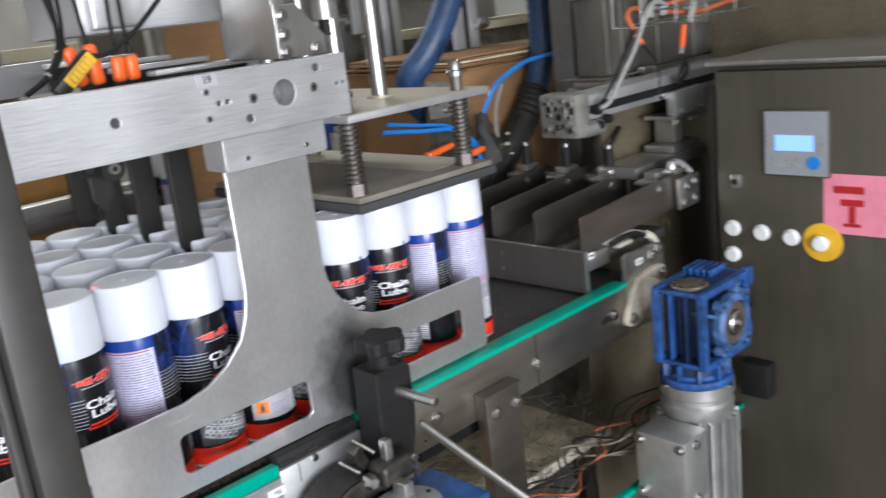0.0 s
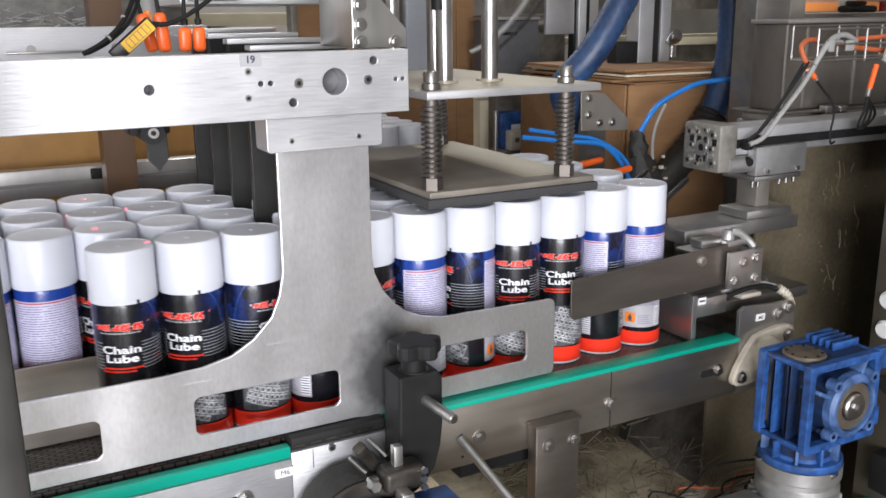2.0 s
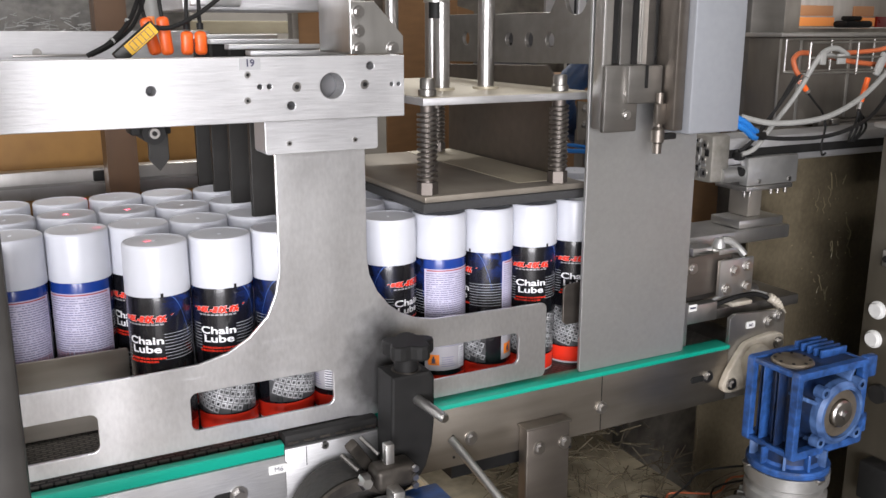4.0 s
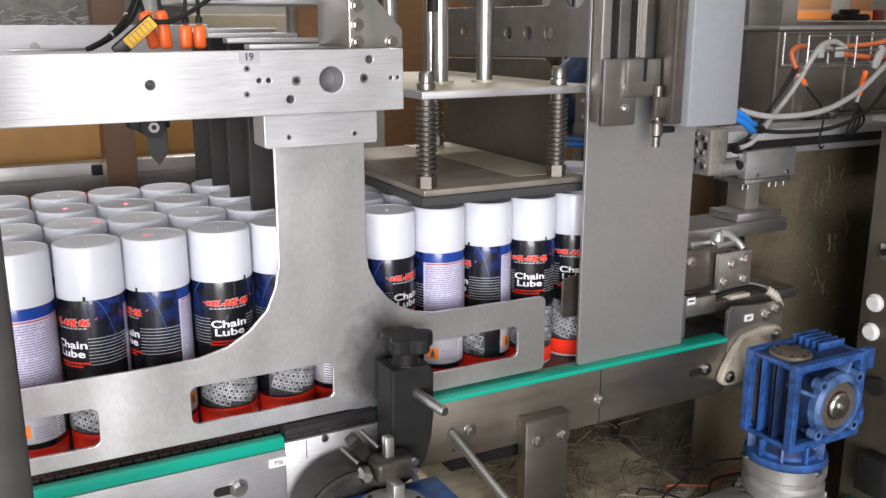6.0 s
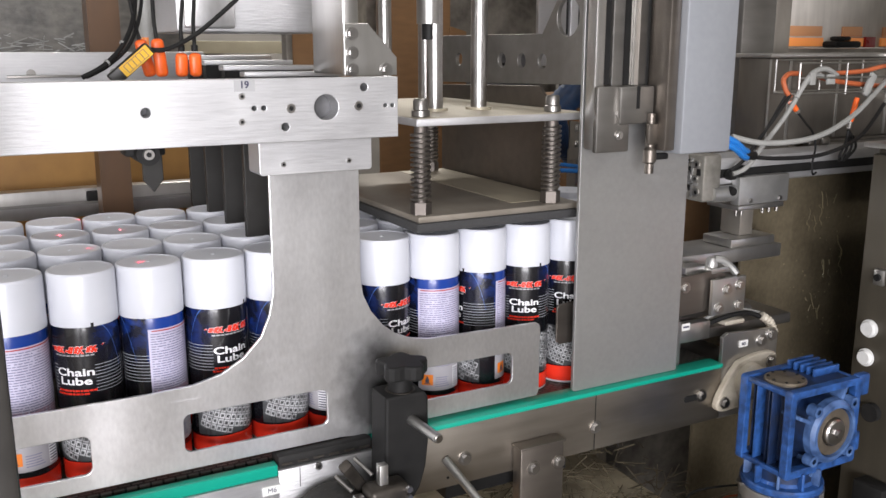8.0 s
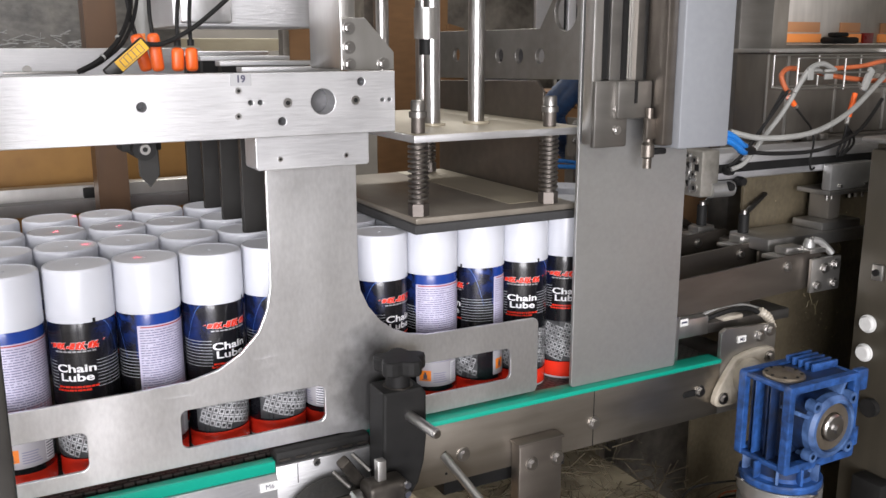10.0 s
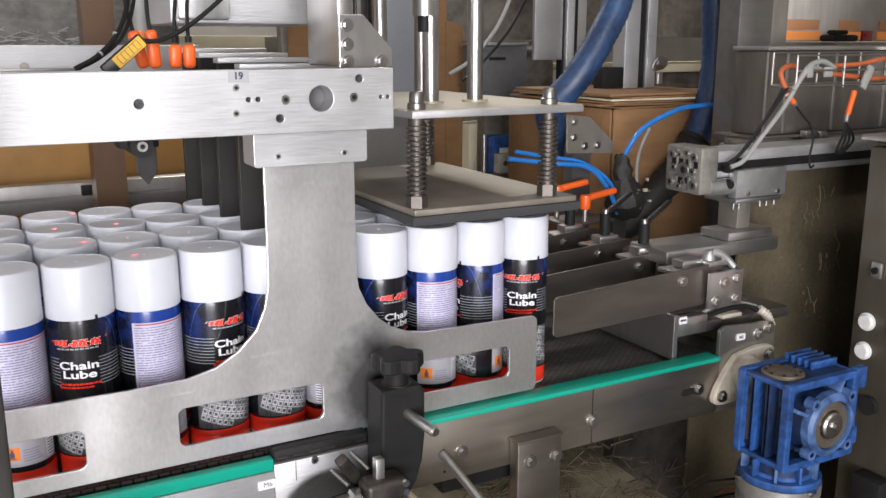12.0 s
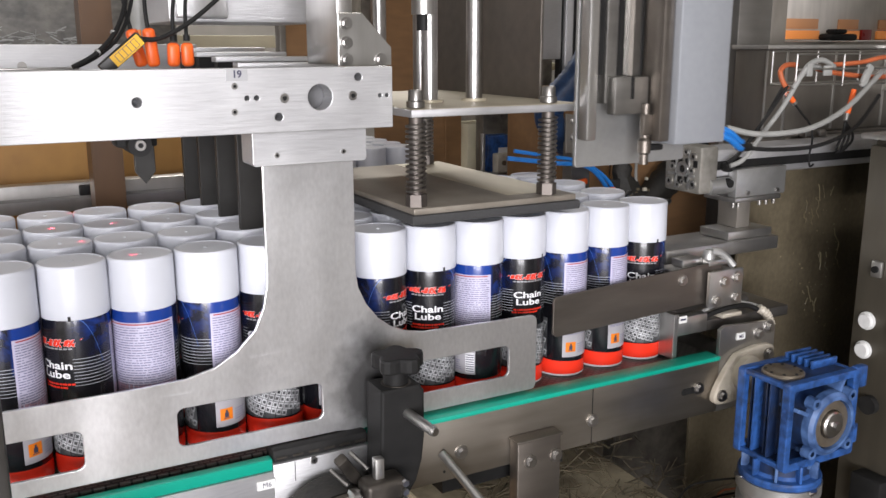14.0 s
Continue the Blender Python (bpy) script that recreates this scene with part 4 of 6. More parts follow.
def fin_carriage():
    """Four stopper fins on one sliding carriage; its origin is at the tip of the front fin."""
    t = thing("stopper_fins", "four thin steel stopper fins on a sliding carriage", "stopper")
    for i in range(4):
        y = 0.8915 + LANE * i
        x0 = 0.006 * i
        sheet("fin", [(x0, 1.020), (x0, 1.062)] + arc(x0 + 0.006, 1.062, 0.006, 180, 90, 3) + [(0.275, 1.082), (0.288, 1.074), (0.288, 1.030), (0.275, 1.026), (x0 + 0.006, 1.0155)], [], 0.003, on_xz(y), FINSTEEL, t)
        part("fin_clamp", box((0.205, y + 0.002, 1.070), (0.285, y + 0.040, 1.0765), 0.0015), STEEL, t)
        part("clamp_block", box((0.225, y + 0.010, 1.0768), (0.262, y + 0.034, 1.088), 0.002), STEEL, t)
        for x in (0.215, 0.275):
            bolt((x, y - 0.0016, 1.064), (0, -1, 0), 0.005, t)
        if i:
            part("handle", rod((0.243, y + 0.022, 1.088), (0.243, y + 0.022, 1.122), 0.0085), BLACK, t, "black clamp handle")
            part("handle_stem", rod((0.243, y + 0.022, 1.120), (0.243, y + 0.022, 1.128), 0.005), CHROME, t)
            part("handle_foot", rod((0.243, y + 0.022, 1.0882), (0.243, y + 0.022, 1.098), 0.0062), CHROME, t)
            if i < 3:
                arm = box((0.0, -0.0045, -0.003), (0.070, 0.0045, 0.003), 0.0025)
                arm.transform(Matrix.Translation((0.247, y + 0.022, 1.1235)) @ pose(0, 0, 0, 0, -20, 18))
                part("lever", arm, HANGER, t, "dark clamping lever")
    part("side_plate", box((0.255, 0.878, 1.020), (0.318, 0.884, 1.072), 0.001), STEEL, t)
    for x, z in ((0.268, 1.030), (0.282, 1.056), (0.306, 1.060), (0.306, 1.030)):
        bolt((x, 0.8778, z), (0, -1, 0), 0.0052, t)
    part("cross_bar", box((0.262, 0.886, 1.045), (0.312, 1.24, 1.0695), 0.003), DARKSTEEL, t)
    part("top_clamp", box((0.262, 0.889, 1.0770), (0.300, 0.918, 1.0850), 0.002), STEEL, t)
    part("clamp_knuckle", lathe([(0, 0.013), (0.005, 0.013), (0.0075, 0.010), (0.009, 0.004), (0.009, 0)], 14, m=pose(0.274, 0.903, 1.0852)), CAST, t)
    part("clamp_strap", tube([(0.276, 0.900, 1.096), (0.288, 0.896, 1.094), (0.300, 0.892, 1.084), (0.308, 0.888, 1.074)], 0.0055, seg=8, steps=4), CAST, t)
    # slide on the cylinder, with its post standing on the carriage table
    o = 0.787
    part("mount_block", box((1.150 - o, 0.945, 1.158), (1.254 - o, 0.962, 1.2005), 0.002), CAST, t)
    part("mount_sole", box((1.150 - o, 0.945, 1.150), (1.246 - o, 1.010, 1.1575), 0.0015), STEEL, t)
    for k in range(2):
        bolt((1.172 - o + 0.062 * k, 0.9445, 1.1645), (0, -1, 0), 0.0034, t, washer=False)
    for x in (1.153, 1.164, 1.208, 1.222, 1.238):
        part("stud", rod((x - o, 0.952, 1.142), (x - o, 0.952, 1.150), 0.0028), DARKSTEEL, t)
    part("post_web", box((1.178 - o, 0.966, 1.106), (1.205 - o, 1.006, 1.1498), 0.001), TERMINAL, t)
    part("post_foot", box((1.146 - o, 0.950, 1.0925), (1.238 - o, 1.010, 1.1055), 0.002), STEEL, t)
    part("table", box((1.02 - o, 0.944, 1.0712), (1.248 - o, 1.026, 1.0920), 0.003), STEEL, t, "grimy steel carriage table")
    part("table_web", box((1.02 - o, 0.960, 1.045), (1.160 - o, 0.966, 1.0710), 0.001), FINSTEEL, t)
    t.matrix_world = pose(FIN_REST, 0, 0)
    return t


FINS = fin_carriage()


# ---- press over the cans: the lower pad and the sprung upper plate ----
def press_pad():
    t = thing("pressing_pad", "flat steel press pad with black foam over the can caps", "press")
    part("plate", box((0.594, 0.898, 0.0112), (0.822, 1.262, 0.0185), 0.001), PADTOP, t)
    part("dust_film", box((0.74, 0.93, 0.0187), (0.820, 1.260, 0.0192)), CREAMTOP, t, "pale dusty strip on the plate")
    part("foam", box((0.590, 0.894, 0.0), (0.826, 1.266, 0.0110), 0.002), FOAM, t, "dark grey foam layer")
    for x, y in ((0.606, 0.916), (0.789, 0.916), (0.606, 1.245), (0.789, 1.245)):
        part("guide_pin", rod((x, y, 0.0187), (x, y, 0.146), 0.0080), SPRING, t)
        part("pin_nut", rod((x, y, 0.0187), (x, y, 0.033), 0.0125, seg=6), SPRING, t)
        part("pin_head", lathe([(0, 0.146), (0.004, 0.146), (0.0045, 0.151), (0.0072, 0.152), (0.0085, 0.150), (0.0085, 0.140), (0.0105, 0.139), (0.0105, 0.1325)], 24, m=pose(x, y, 0)), DARKSTEEL, t)
        turns, pts = 14, []
        for k in range(turns * 12 + 1):
            a = 2 * math.pi * k / 12
            pts.append((x + 0.0106 * math.cos(a), y + 0.0106 * math.sin(a), 0.034 + 0.080 * k / (turns * 12)))
        part("spring", tube(pts, 0.0020, seg=6, steps=1), COIL, t, "coil spring")
    t.matrix_world = pose(0, 0, 1.1790)
    return t


def press_head():
    t = thing("press", "sprung aluminium press plate hanging on polished rods", "press")
    part("plate", box((0.590, 0.894, 0.0), (0.826, 1.266, 0.0085), 0.001), ALU, t)
    part("plate_top", box((0.592, 0.896, 0.0087), (0.824, 1.264, 0.0092)), CREAMTOP, t, "pale dusty plate top")
    for x, y, r in ((0.668, 1.0, 0.0105), (0.732, 1.0, 0.0105), (0.668, 1.15, 0.0105), (0.732, 1.15, 0.0105)):
        part("rod", rod((x, y, 0.009), (x, y, 0.42), r), CHROME, t)
        part("collar", rod((x, y, 0.0090), (x, y, 0.0125), r * 1.6), CREAMTOP, t)
    part("joint_sleeve", rod((0.660, 1.0, 0.115), (0.660, 1.0, 0.152), 0.0150), STEEL, t)
    part("joint_neck", rod((0.660, 1.0, 0.096), (0.660, 1.0, 0.115), 0.0085), BLACK, t)
    t.matrix_world = pose(0, 0, 1.3015)
    return t


PAD, HEAD = press_pad(), press_head()


# ---- pusher: a carriage that travels across the belt, with a blade that slides down ----
def pusher():
    t = thing("pusher_carriage", "grey pusher carriage with a steel blade and covered drive", "pusher")
    part("cover", box((0.891, -0.040, 1.2640), (0.971, 0.006, 1.75), 0.003), GREYPAINT, t, "smooth grey sheet cover")
    part("cover_side", box((0.8745, -0.030, 1.268), (0.8905, 0.006, 1.75), 0.002), FINSTEEL, t)
    part("rail", box((0.820, 0.006, 1.312), (0.872, 0.024, 1.75), 0.002), DARKSTEEL, t)
    part("rail_groove", box((0.836, 0.0035, 1.345), (0.844, 0.0055, 1.75)), BLACK, t)
    part("rail_lip", box((0.849, 0.0015, 1.345), (0.856, 0.0055, 1.75)), STEEL, t)
    part("block", box((0.822, -0.010, 1.300), (0.873, 0.005, 1.344), 0.002), DARKSTEEL, t)
    part("block_slot", box((0.846, -0.0112, 1.318), (0.850, -0.0101, 1.344)), BLACK, t)
    part("side_plate", box((0.794, 0.004, 1.270), (0.808, 0.022, 1.75), 0.002), STEEL, t)
    part("side_recess", box((0.8085, 0.010, 1.346), (0.8195, 0.022, 1.75)), BLACK, t)
    part("nozzle", lathe([(0, -0.022), (0.0055, -0.022), (0.0055, -0.010), (0.008, -0.008), (0.008, 0.006), (0.005, 0.01), (0.005, 0.05)], 16, m=pose(0.868, -0.012, 1.262)), FINSTEEL, t)
    part("nozzle_foot", box((0.872, -0.016, 1.256), (0.895, -0.006, 1.2635), 0.002), BLACK, t)
    part("nozzle_block", box((0.860, -0.018, 1.275), (0.876, -0.0105, 1.300), 0.002), FINSTEEL, t)
    for k, (r, z) in enumerate(((0.0042, 1.262), (0.0042, 1.270))):
        part("air_tube", tube([(0.960, -0.03, z + 0.014), (0.990, -0.028, z + 0.004), (1.015, -0.02, z - 0.008), (1.030, -0.012, z - 0.012)], r), BLUETUBE, t, "bright blue air tube")
    part("tube_joint", rod((1.022, -0.014, 1.254), (1.066, 0.01, 1.248), 0.006), BLACK, t)
    blade = sheet("blade", rounded(0.796, 0.0, 0.968, 0.62, 0.004), [], 0.005, on_xz(0.0), GATE, t, "plain bead-blasted steel blade")
    # long arm into the depth with round holes, and the shield under it, that go up and down with the blade
    low = Matrix.Translation((0, -0.030, -0.959))
    holes = [circle(y, 1.371, 0.0105, 20) for y in (0.139, 0.188, 0.238, 0.296, 0.36)] + [circle(0.085, 1.425, 0.024, 24)]
    sheet("arm", [(0.036, 1.345), (0.48, 1.335), (0.48, 1.405), (0.14, 1.405), (0.09, 1.47), (0.09, 1.60), (0.036, 1.60)], holes, 0.006, low @ on_yz(0.815), DARKSTEEL, blade, "drilled steel arm")
    sheet("shield", [(0.150, 1.035), (0.44, 1.020), (0.44, 1.330), (0.165, 1.338), (0.150, 1.325)], [], 0.004, low @ on_yz(0.828), FINSTEEL, blade, "plain brownish steel shield")
    part("foot_plate", box((0.793, -0.034, 0.308), (0.842, -0.0265, 0.3855), 0.002), DARKSTEEL, blade)
    for z in (0.353, 0.328):
        bolt((0.826, -0.0342, z), (0, -1, 0), 0.0035, blade)
    part("foot_spacer", box((0.800, -0.0262, 0.330), (0.836, -0.0028, 0.360)), DARKSTEEL, blade)
    t.matrix_world = pose(0, 0.836, 0)
    blade.matrix_basis = pose(0, 0.030, 0.9590)
    return t, blade


PUSHER, BLADE = pusher()

# ---- frame post beside the infeed, at the near side ----
def near_post():
    t = thing("frame_post", "dark grey square steel post of the machine frame", "post")
    part("tube", box((0.120, 0.660, 0.0), (0.1505, 0.690, 2.4), 0.004), POST, t)
    part("door_edge", box((0.1125, 0.672, 0.0), (0.1195, 0.684, 2.4), 0.002), POST, t)
    return t


near_post()


def left_rail():
    t = thing("infeed_side_rail", "pale folded steel side rail of the infeed line", "rail")
    sheet("plate", [(-0.40, 1.05), (0.05, 1.05), (0.05, 1.11), (-0.40, 1.11)], [], 0.004, on_xz(0.868), ALU, t)
    part("lip", box((-0.40, 0.84, 1.110), (0.05, 0.870, 1.114), 0.001), STEEL, t)
    return t


left_rail()


# ---- background, behind the infeed ----
def rear_beam():
    t = thing("rear_beam", "brushed aluminium rear crossbeam", "machine frame")
    part("beam", box((-0.4, 1.32, 1.340), (0.46, 1.342, 1.3815), 0.001), ALU, t)
    for x in (0.23, 0.335):
        part("screw", rod((x, 1.319, 1.3535), (x, 1.321, 1.3535), 0.006), DARKSTEEL, t)
    part("slot_cover", box((0.20, 1.314, 1.3480), (0.30, 1.3195, 1.3515), 0.001), DARKSTEEL, t)
    return t


rear_beam()


def brown_post():
    t = thing("brown_post", "brown flat-sided post behind the infeed", "post")
    sheet("profile", [(0.0, 0.0), (0.040, 0.0), (0.040, 0.03), (0.0, 0.045)], [], 1.9, Matrix.Translation((0.318, 1.40, 0.95)), BROWN, t, bevel=0.002)
    part("foot", box((0.30, 1.385, 0.0), (0.38, 1.46, 0.012), 0.002), DARKSTEEL, t)
    return t


brown_post()


def back_screen():
    t = thing("cardboard_stack", "stack of flat amber cardboard sheets behind the infeed", "cardboard")
    for k in range(8):
        part("sheet", box((-0.35 + 0.004 * (k % 3), 1.62 + 0.01 * k, 0.0), (0.62 - 0.006 * (k % 4), 1.628 + 0.01 * k, 1.262 + 0.003 * (k % 3)), 0.001), AMBERCARD, t)
    t = thing("guide_rail", "aluminium guide rail across the back of the infeed", "rail")
    part("rail", box((-0.4, 1.50, 1.125), (0.62, 1.53, 1.170), 0.002), STEEL, t)
    part("lower_rail", box((-0.4, 1.44, 1.085), (0.62, 1.46, 1.108), 0.002), DARKSTEEL, t)
    part("clip", box((0.305, 1.488, 1.150), (0.325, 1.4995, 1.166), 0.002), BLACK, t)
    part("groove", box((-0.4, 1.4975, 1.145), (0.62, 1.4996, 1.150)), DARKSTEEL, t)
    for x in (-0.3, 0.58):
        part("leg", box((x, 1.462, 0.0), (x + 0.04, 1.498, 1.16)), DARKSTEEL, t)
    t = thing("film_roll_rack", "dull rack holding crumpled clear film behind the beam", "rack")
    part("panel", box((-0.35, 1.85, 1.20), (0.55, 1.87, 1.62)), FILM, t)
    bm = bmesh.new()
    rng = random.Random(4)
    for k in range(60):
        x, z = rng.uniform(0.14, 0.36), rng.gauss(1.392, 0.012)
        d = Vector((rng.uniform(-1, 1), 0.1, rng.uniform(-0.35, 0.35))).normalized() * rng.uniform(0.003, 0.016)
        rod(Vector((x, 1.80, z)) - d, Vector((x, 1.80, z)) + d, rng.uniform(0.0004, 0.0014), bm, 5)
    tagged(part("film_wrinkles", bm, GREYTUBE, t), kind="stuff")
    part("shelf", box((0.0, 1.74, 1.33), (0.55, 1.849, 1.345)), BACKGREY, t)
    part("stand", box((-0.33, 1.852, 0.0), (-0.29, 1.868, 1.2)), BACKGREY, t)
    part("stand", box((0.49, 1.852, 0.0), (0.53, 1.868, 1.2)), BACKGREY, t)
    t = thing("clear_tube_holder", "upright clear tube with a yellow fitting", "pipe")
    part("tube", rod((0.395, 1.38, 1.383), (0.395, 1.38, 1.60), 0.013), GREYTUBE, t)
    part("collar", rod((0.392, 1.375, 1.384), (0.392, 1.375, 1.402), 0.008), ORANGEPRINT, t)
    t = thing("infeed_cover", "pale grey sheet metal box over the infeed", "cover")
    part("box", box((0.352, 0.985, 1.404), (0.515, 1.12, 1.62), 0.004), ALU, t)
    part("window_box", box((0.358, 0.970, 1.408), (0.412, 0.9845, 1.60), 0.003), MOTTLED, t)
    part("flange", box((0.5155, 1.00, 1.406), (0.528, 1.11, 1.62), 0.001), DARKSTEEL, t)
    t = thing("cardboard_sheet", "tall brown cardboard sheet standing behind the beam", "cardboard")
    part("sheet", box((0.555, 1.212, 0.0), (0.645, 1.218, 2.2), 0.001), CARD, t)
    part("edge_strip", box((0.5455, 1.205, 0.0), (0.5545, 1.225, 2.2), 0.001), BACKGREY, t, "dull grey edge strip")
    t = thing("pale_board", "long cream board lying far behind the beam", "board")
    part("board", box((0.40, 2.22, 1.372), (0.98, 2.37, 1.402), 0.002), CREAM, t)
    part("support", box((0.44, 2.28, 0.0), (0.48, 2.32, 1.371)), BACKGREY, t)
    part("support", box((0.70, 2.28, 0.0), (0.74, 2.32, 1.371)), BACKGREY, t)


back_screen()


def back_middle():
    t = thing("receiving_table", "dark steel receiving table behind the belt", "table")
    part("top", box((0.775, 1.297, 0.935), (1.022, 2.60, 0.9497), 0.002), DARKSTEEL, t)
    for x, y in ((0.79, 1.45), (0.98, 1.45), (0.79, 2.5), (0.98, 2.5)):
        part("leg", box((x, y, 0.0), (x + 0.03, y + 0.03, 0.9348)), DARKSTEEL, t)
    t = thing("guide_rod", "slim polished guide rod behind the press", "rod")
    part("rod", rod((0.675, 1.30, 1.10), (0.675, 1.30, 1.75), 0.008), CHROME, t)
    part("block", box((0.655, 1.285, 0.0), (0.695, 1.315, 1.10), 0.002), DARKSTEEL, t)
    t = thing("cardboard_blank", "tall brown cardboard blank standing behind the press", "cardboard")
    sheet("blank", [(1.032, 0.0), (1.268, 0.0), (1.268, 1.425), (1.222, 1.437), (1.222, 1.62), (1.032, 1.62)], [], 0.006, on_xz(1.980), CARD, t)
    part("fold", box((1.219, 1.9725, 0.0), (1.224, 1.9766, 1.436), 0.001), CARD, t)
    t = thing("pale_carton", "pale cream carton standing behind the valve block", "carton")
    part("body", box((1.274, 1.955, 0.0), (1.345, 2.04, 1.186), 0.002), CREAM, t)
    part("tape", box((1.300, 1.9515, 0.90), (1.312, 1.9547, 1.186)), WHITETAG, t)
    t = thing("far_machine", "dull grey machine housing far behind the press", "machine")
    part("body", box((1.36, 2.06, 0.0), (1.60, 2.18, 1.39)), BACKGREY, t)
    part("upper", box((1.05, 2.09, 1.392), (1.60, 2.16, 1.75)), BACKGREY, t)
    part("pipe", rod((1.38, 2.05, 1.36), (1.55, 2.05, 1.37), 0.02), STEEL, t)
    t = thing("dark_housing", "dark machine housing with a steel ledge behind the press", "housing")
    part("body", box((1.225, 1.83, 1.225), (1.362, 1.90, 1.378), 0.003), BORE, t)
    part("ledge", box((1.215, 1.80, 1.379), (1.345, 1.90, 1.386), 0.001), STEEL, t)
    part("vent", box((1.255, 1.828, 1.345), (1.300, 1.8298, 1.352)), BLACK, t)
    part("column", box((1.29, 1.905, 0.0), (1.34, 1.94, 1.378)), BACKGREY, t)
    t = thing("guard_column", "aluminium column with a pale guard panel", "column")
    part("profile", box((1.454, 1.80, 0.0), (1.512, 1.84, 2.2), 0.003), ALU, t)
    part("groove", box((1.476, 1.7985, 0.0), (1.484, 1.7998, 2.2)), BLACK, t)
    part("panel", box((1.366, 1.806, 1.345), (1.446, 1.818, 2.1), 0.002), ALU, t, "pale guard panel")
    part("dark_edge", box((1.4465, 1.81, 0.9), (1.4535, 1.83, 2.2)), BLACK, t)
    t = thing("valve_block", "small valve block with blue coils behind the press", "valve")
    part("base", box((1.270, 1.84, 1.060), (1.40, 1.90, 1.075), 0.002), STEEL, t)
    part("coil", box((1.276, 1.86, 1.0755), (1.345, 1.895, 1.165), 0.006), BLUEPAINT, t)
    part("coil_label", box((1.306, 1.8588, 1.118), (1.332, 1.8598, 1.134)), WHITETAG, t)
    part("coil", box((1.350, 1.862, 1.0755), (1.392, 1.895, 1.128), 0.006), BLACK, t)
    part("body", box((1.288, 1.832, 1.0755), (1.372, 1.8585, 1.122), 0.003), SEAL, t)
    for x in (1.305, 1.327, 1.350):
        part("port", rod((x, 1.8318, 1.10), (x, 1.829, 1.10), 0.006), BRONZE, t)
    part("pipe", tube([(1.352, 1.845, 1.150), (1.385, 1.83, 1.140), (1.405, 1.82, 1.09), (1.408, 1.81, 1.02)], 0.008, ribs=0.06), STEEL, t, "ribbed steel pipe")
    part("spindle", rod((1.262, 1.86, 1.0), (1.262, 1.86, 1.17), 0.006), STEEL, t)
    part("column", box((1.30, 1.855, 0.0), (1.37, 1.895, 1.0595)), BACKGREY, t)


back_middle()


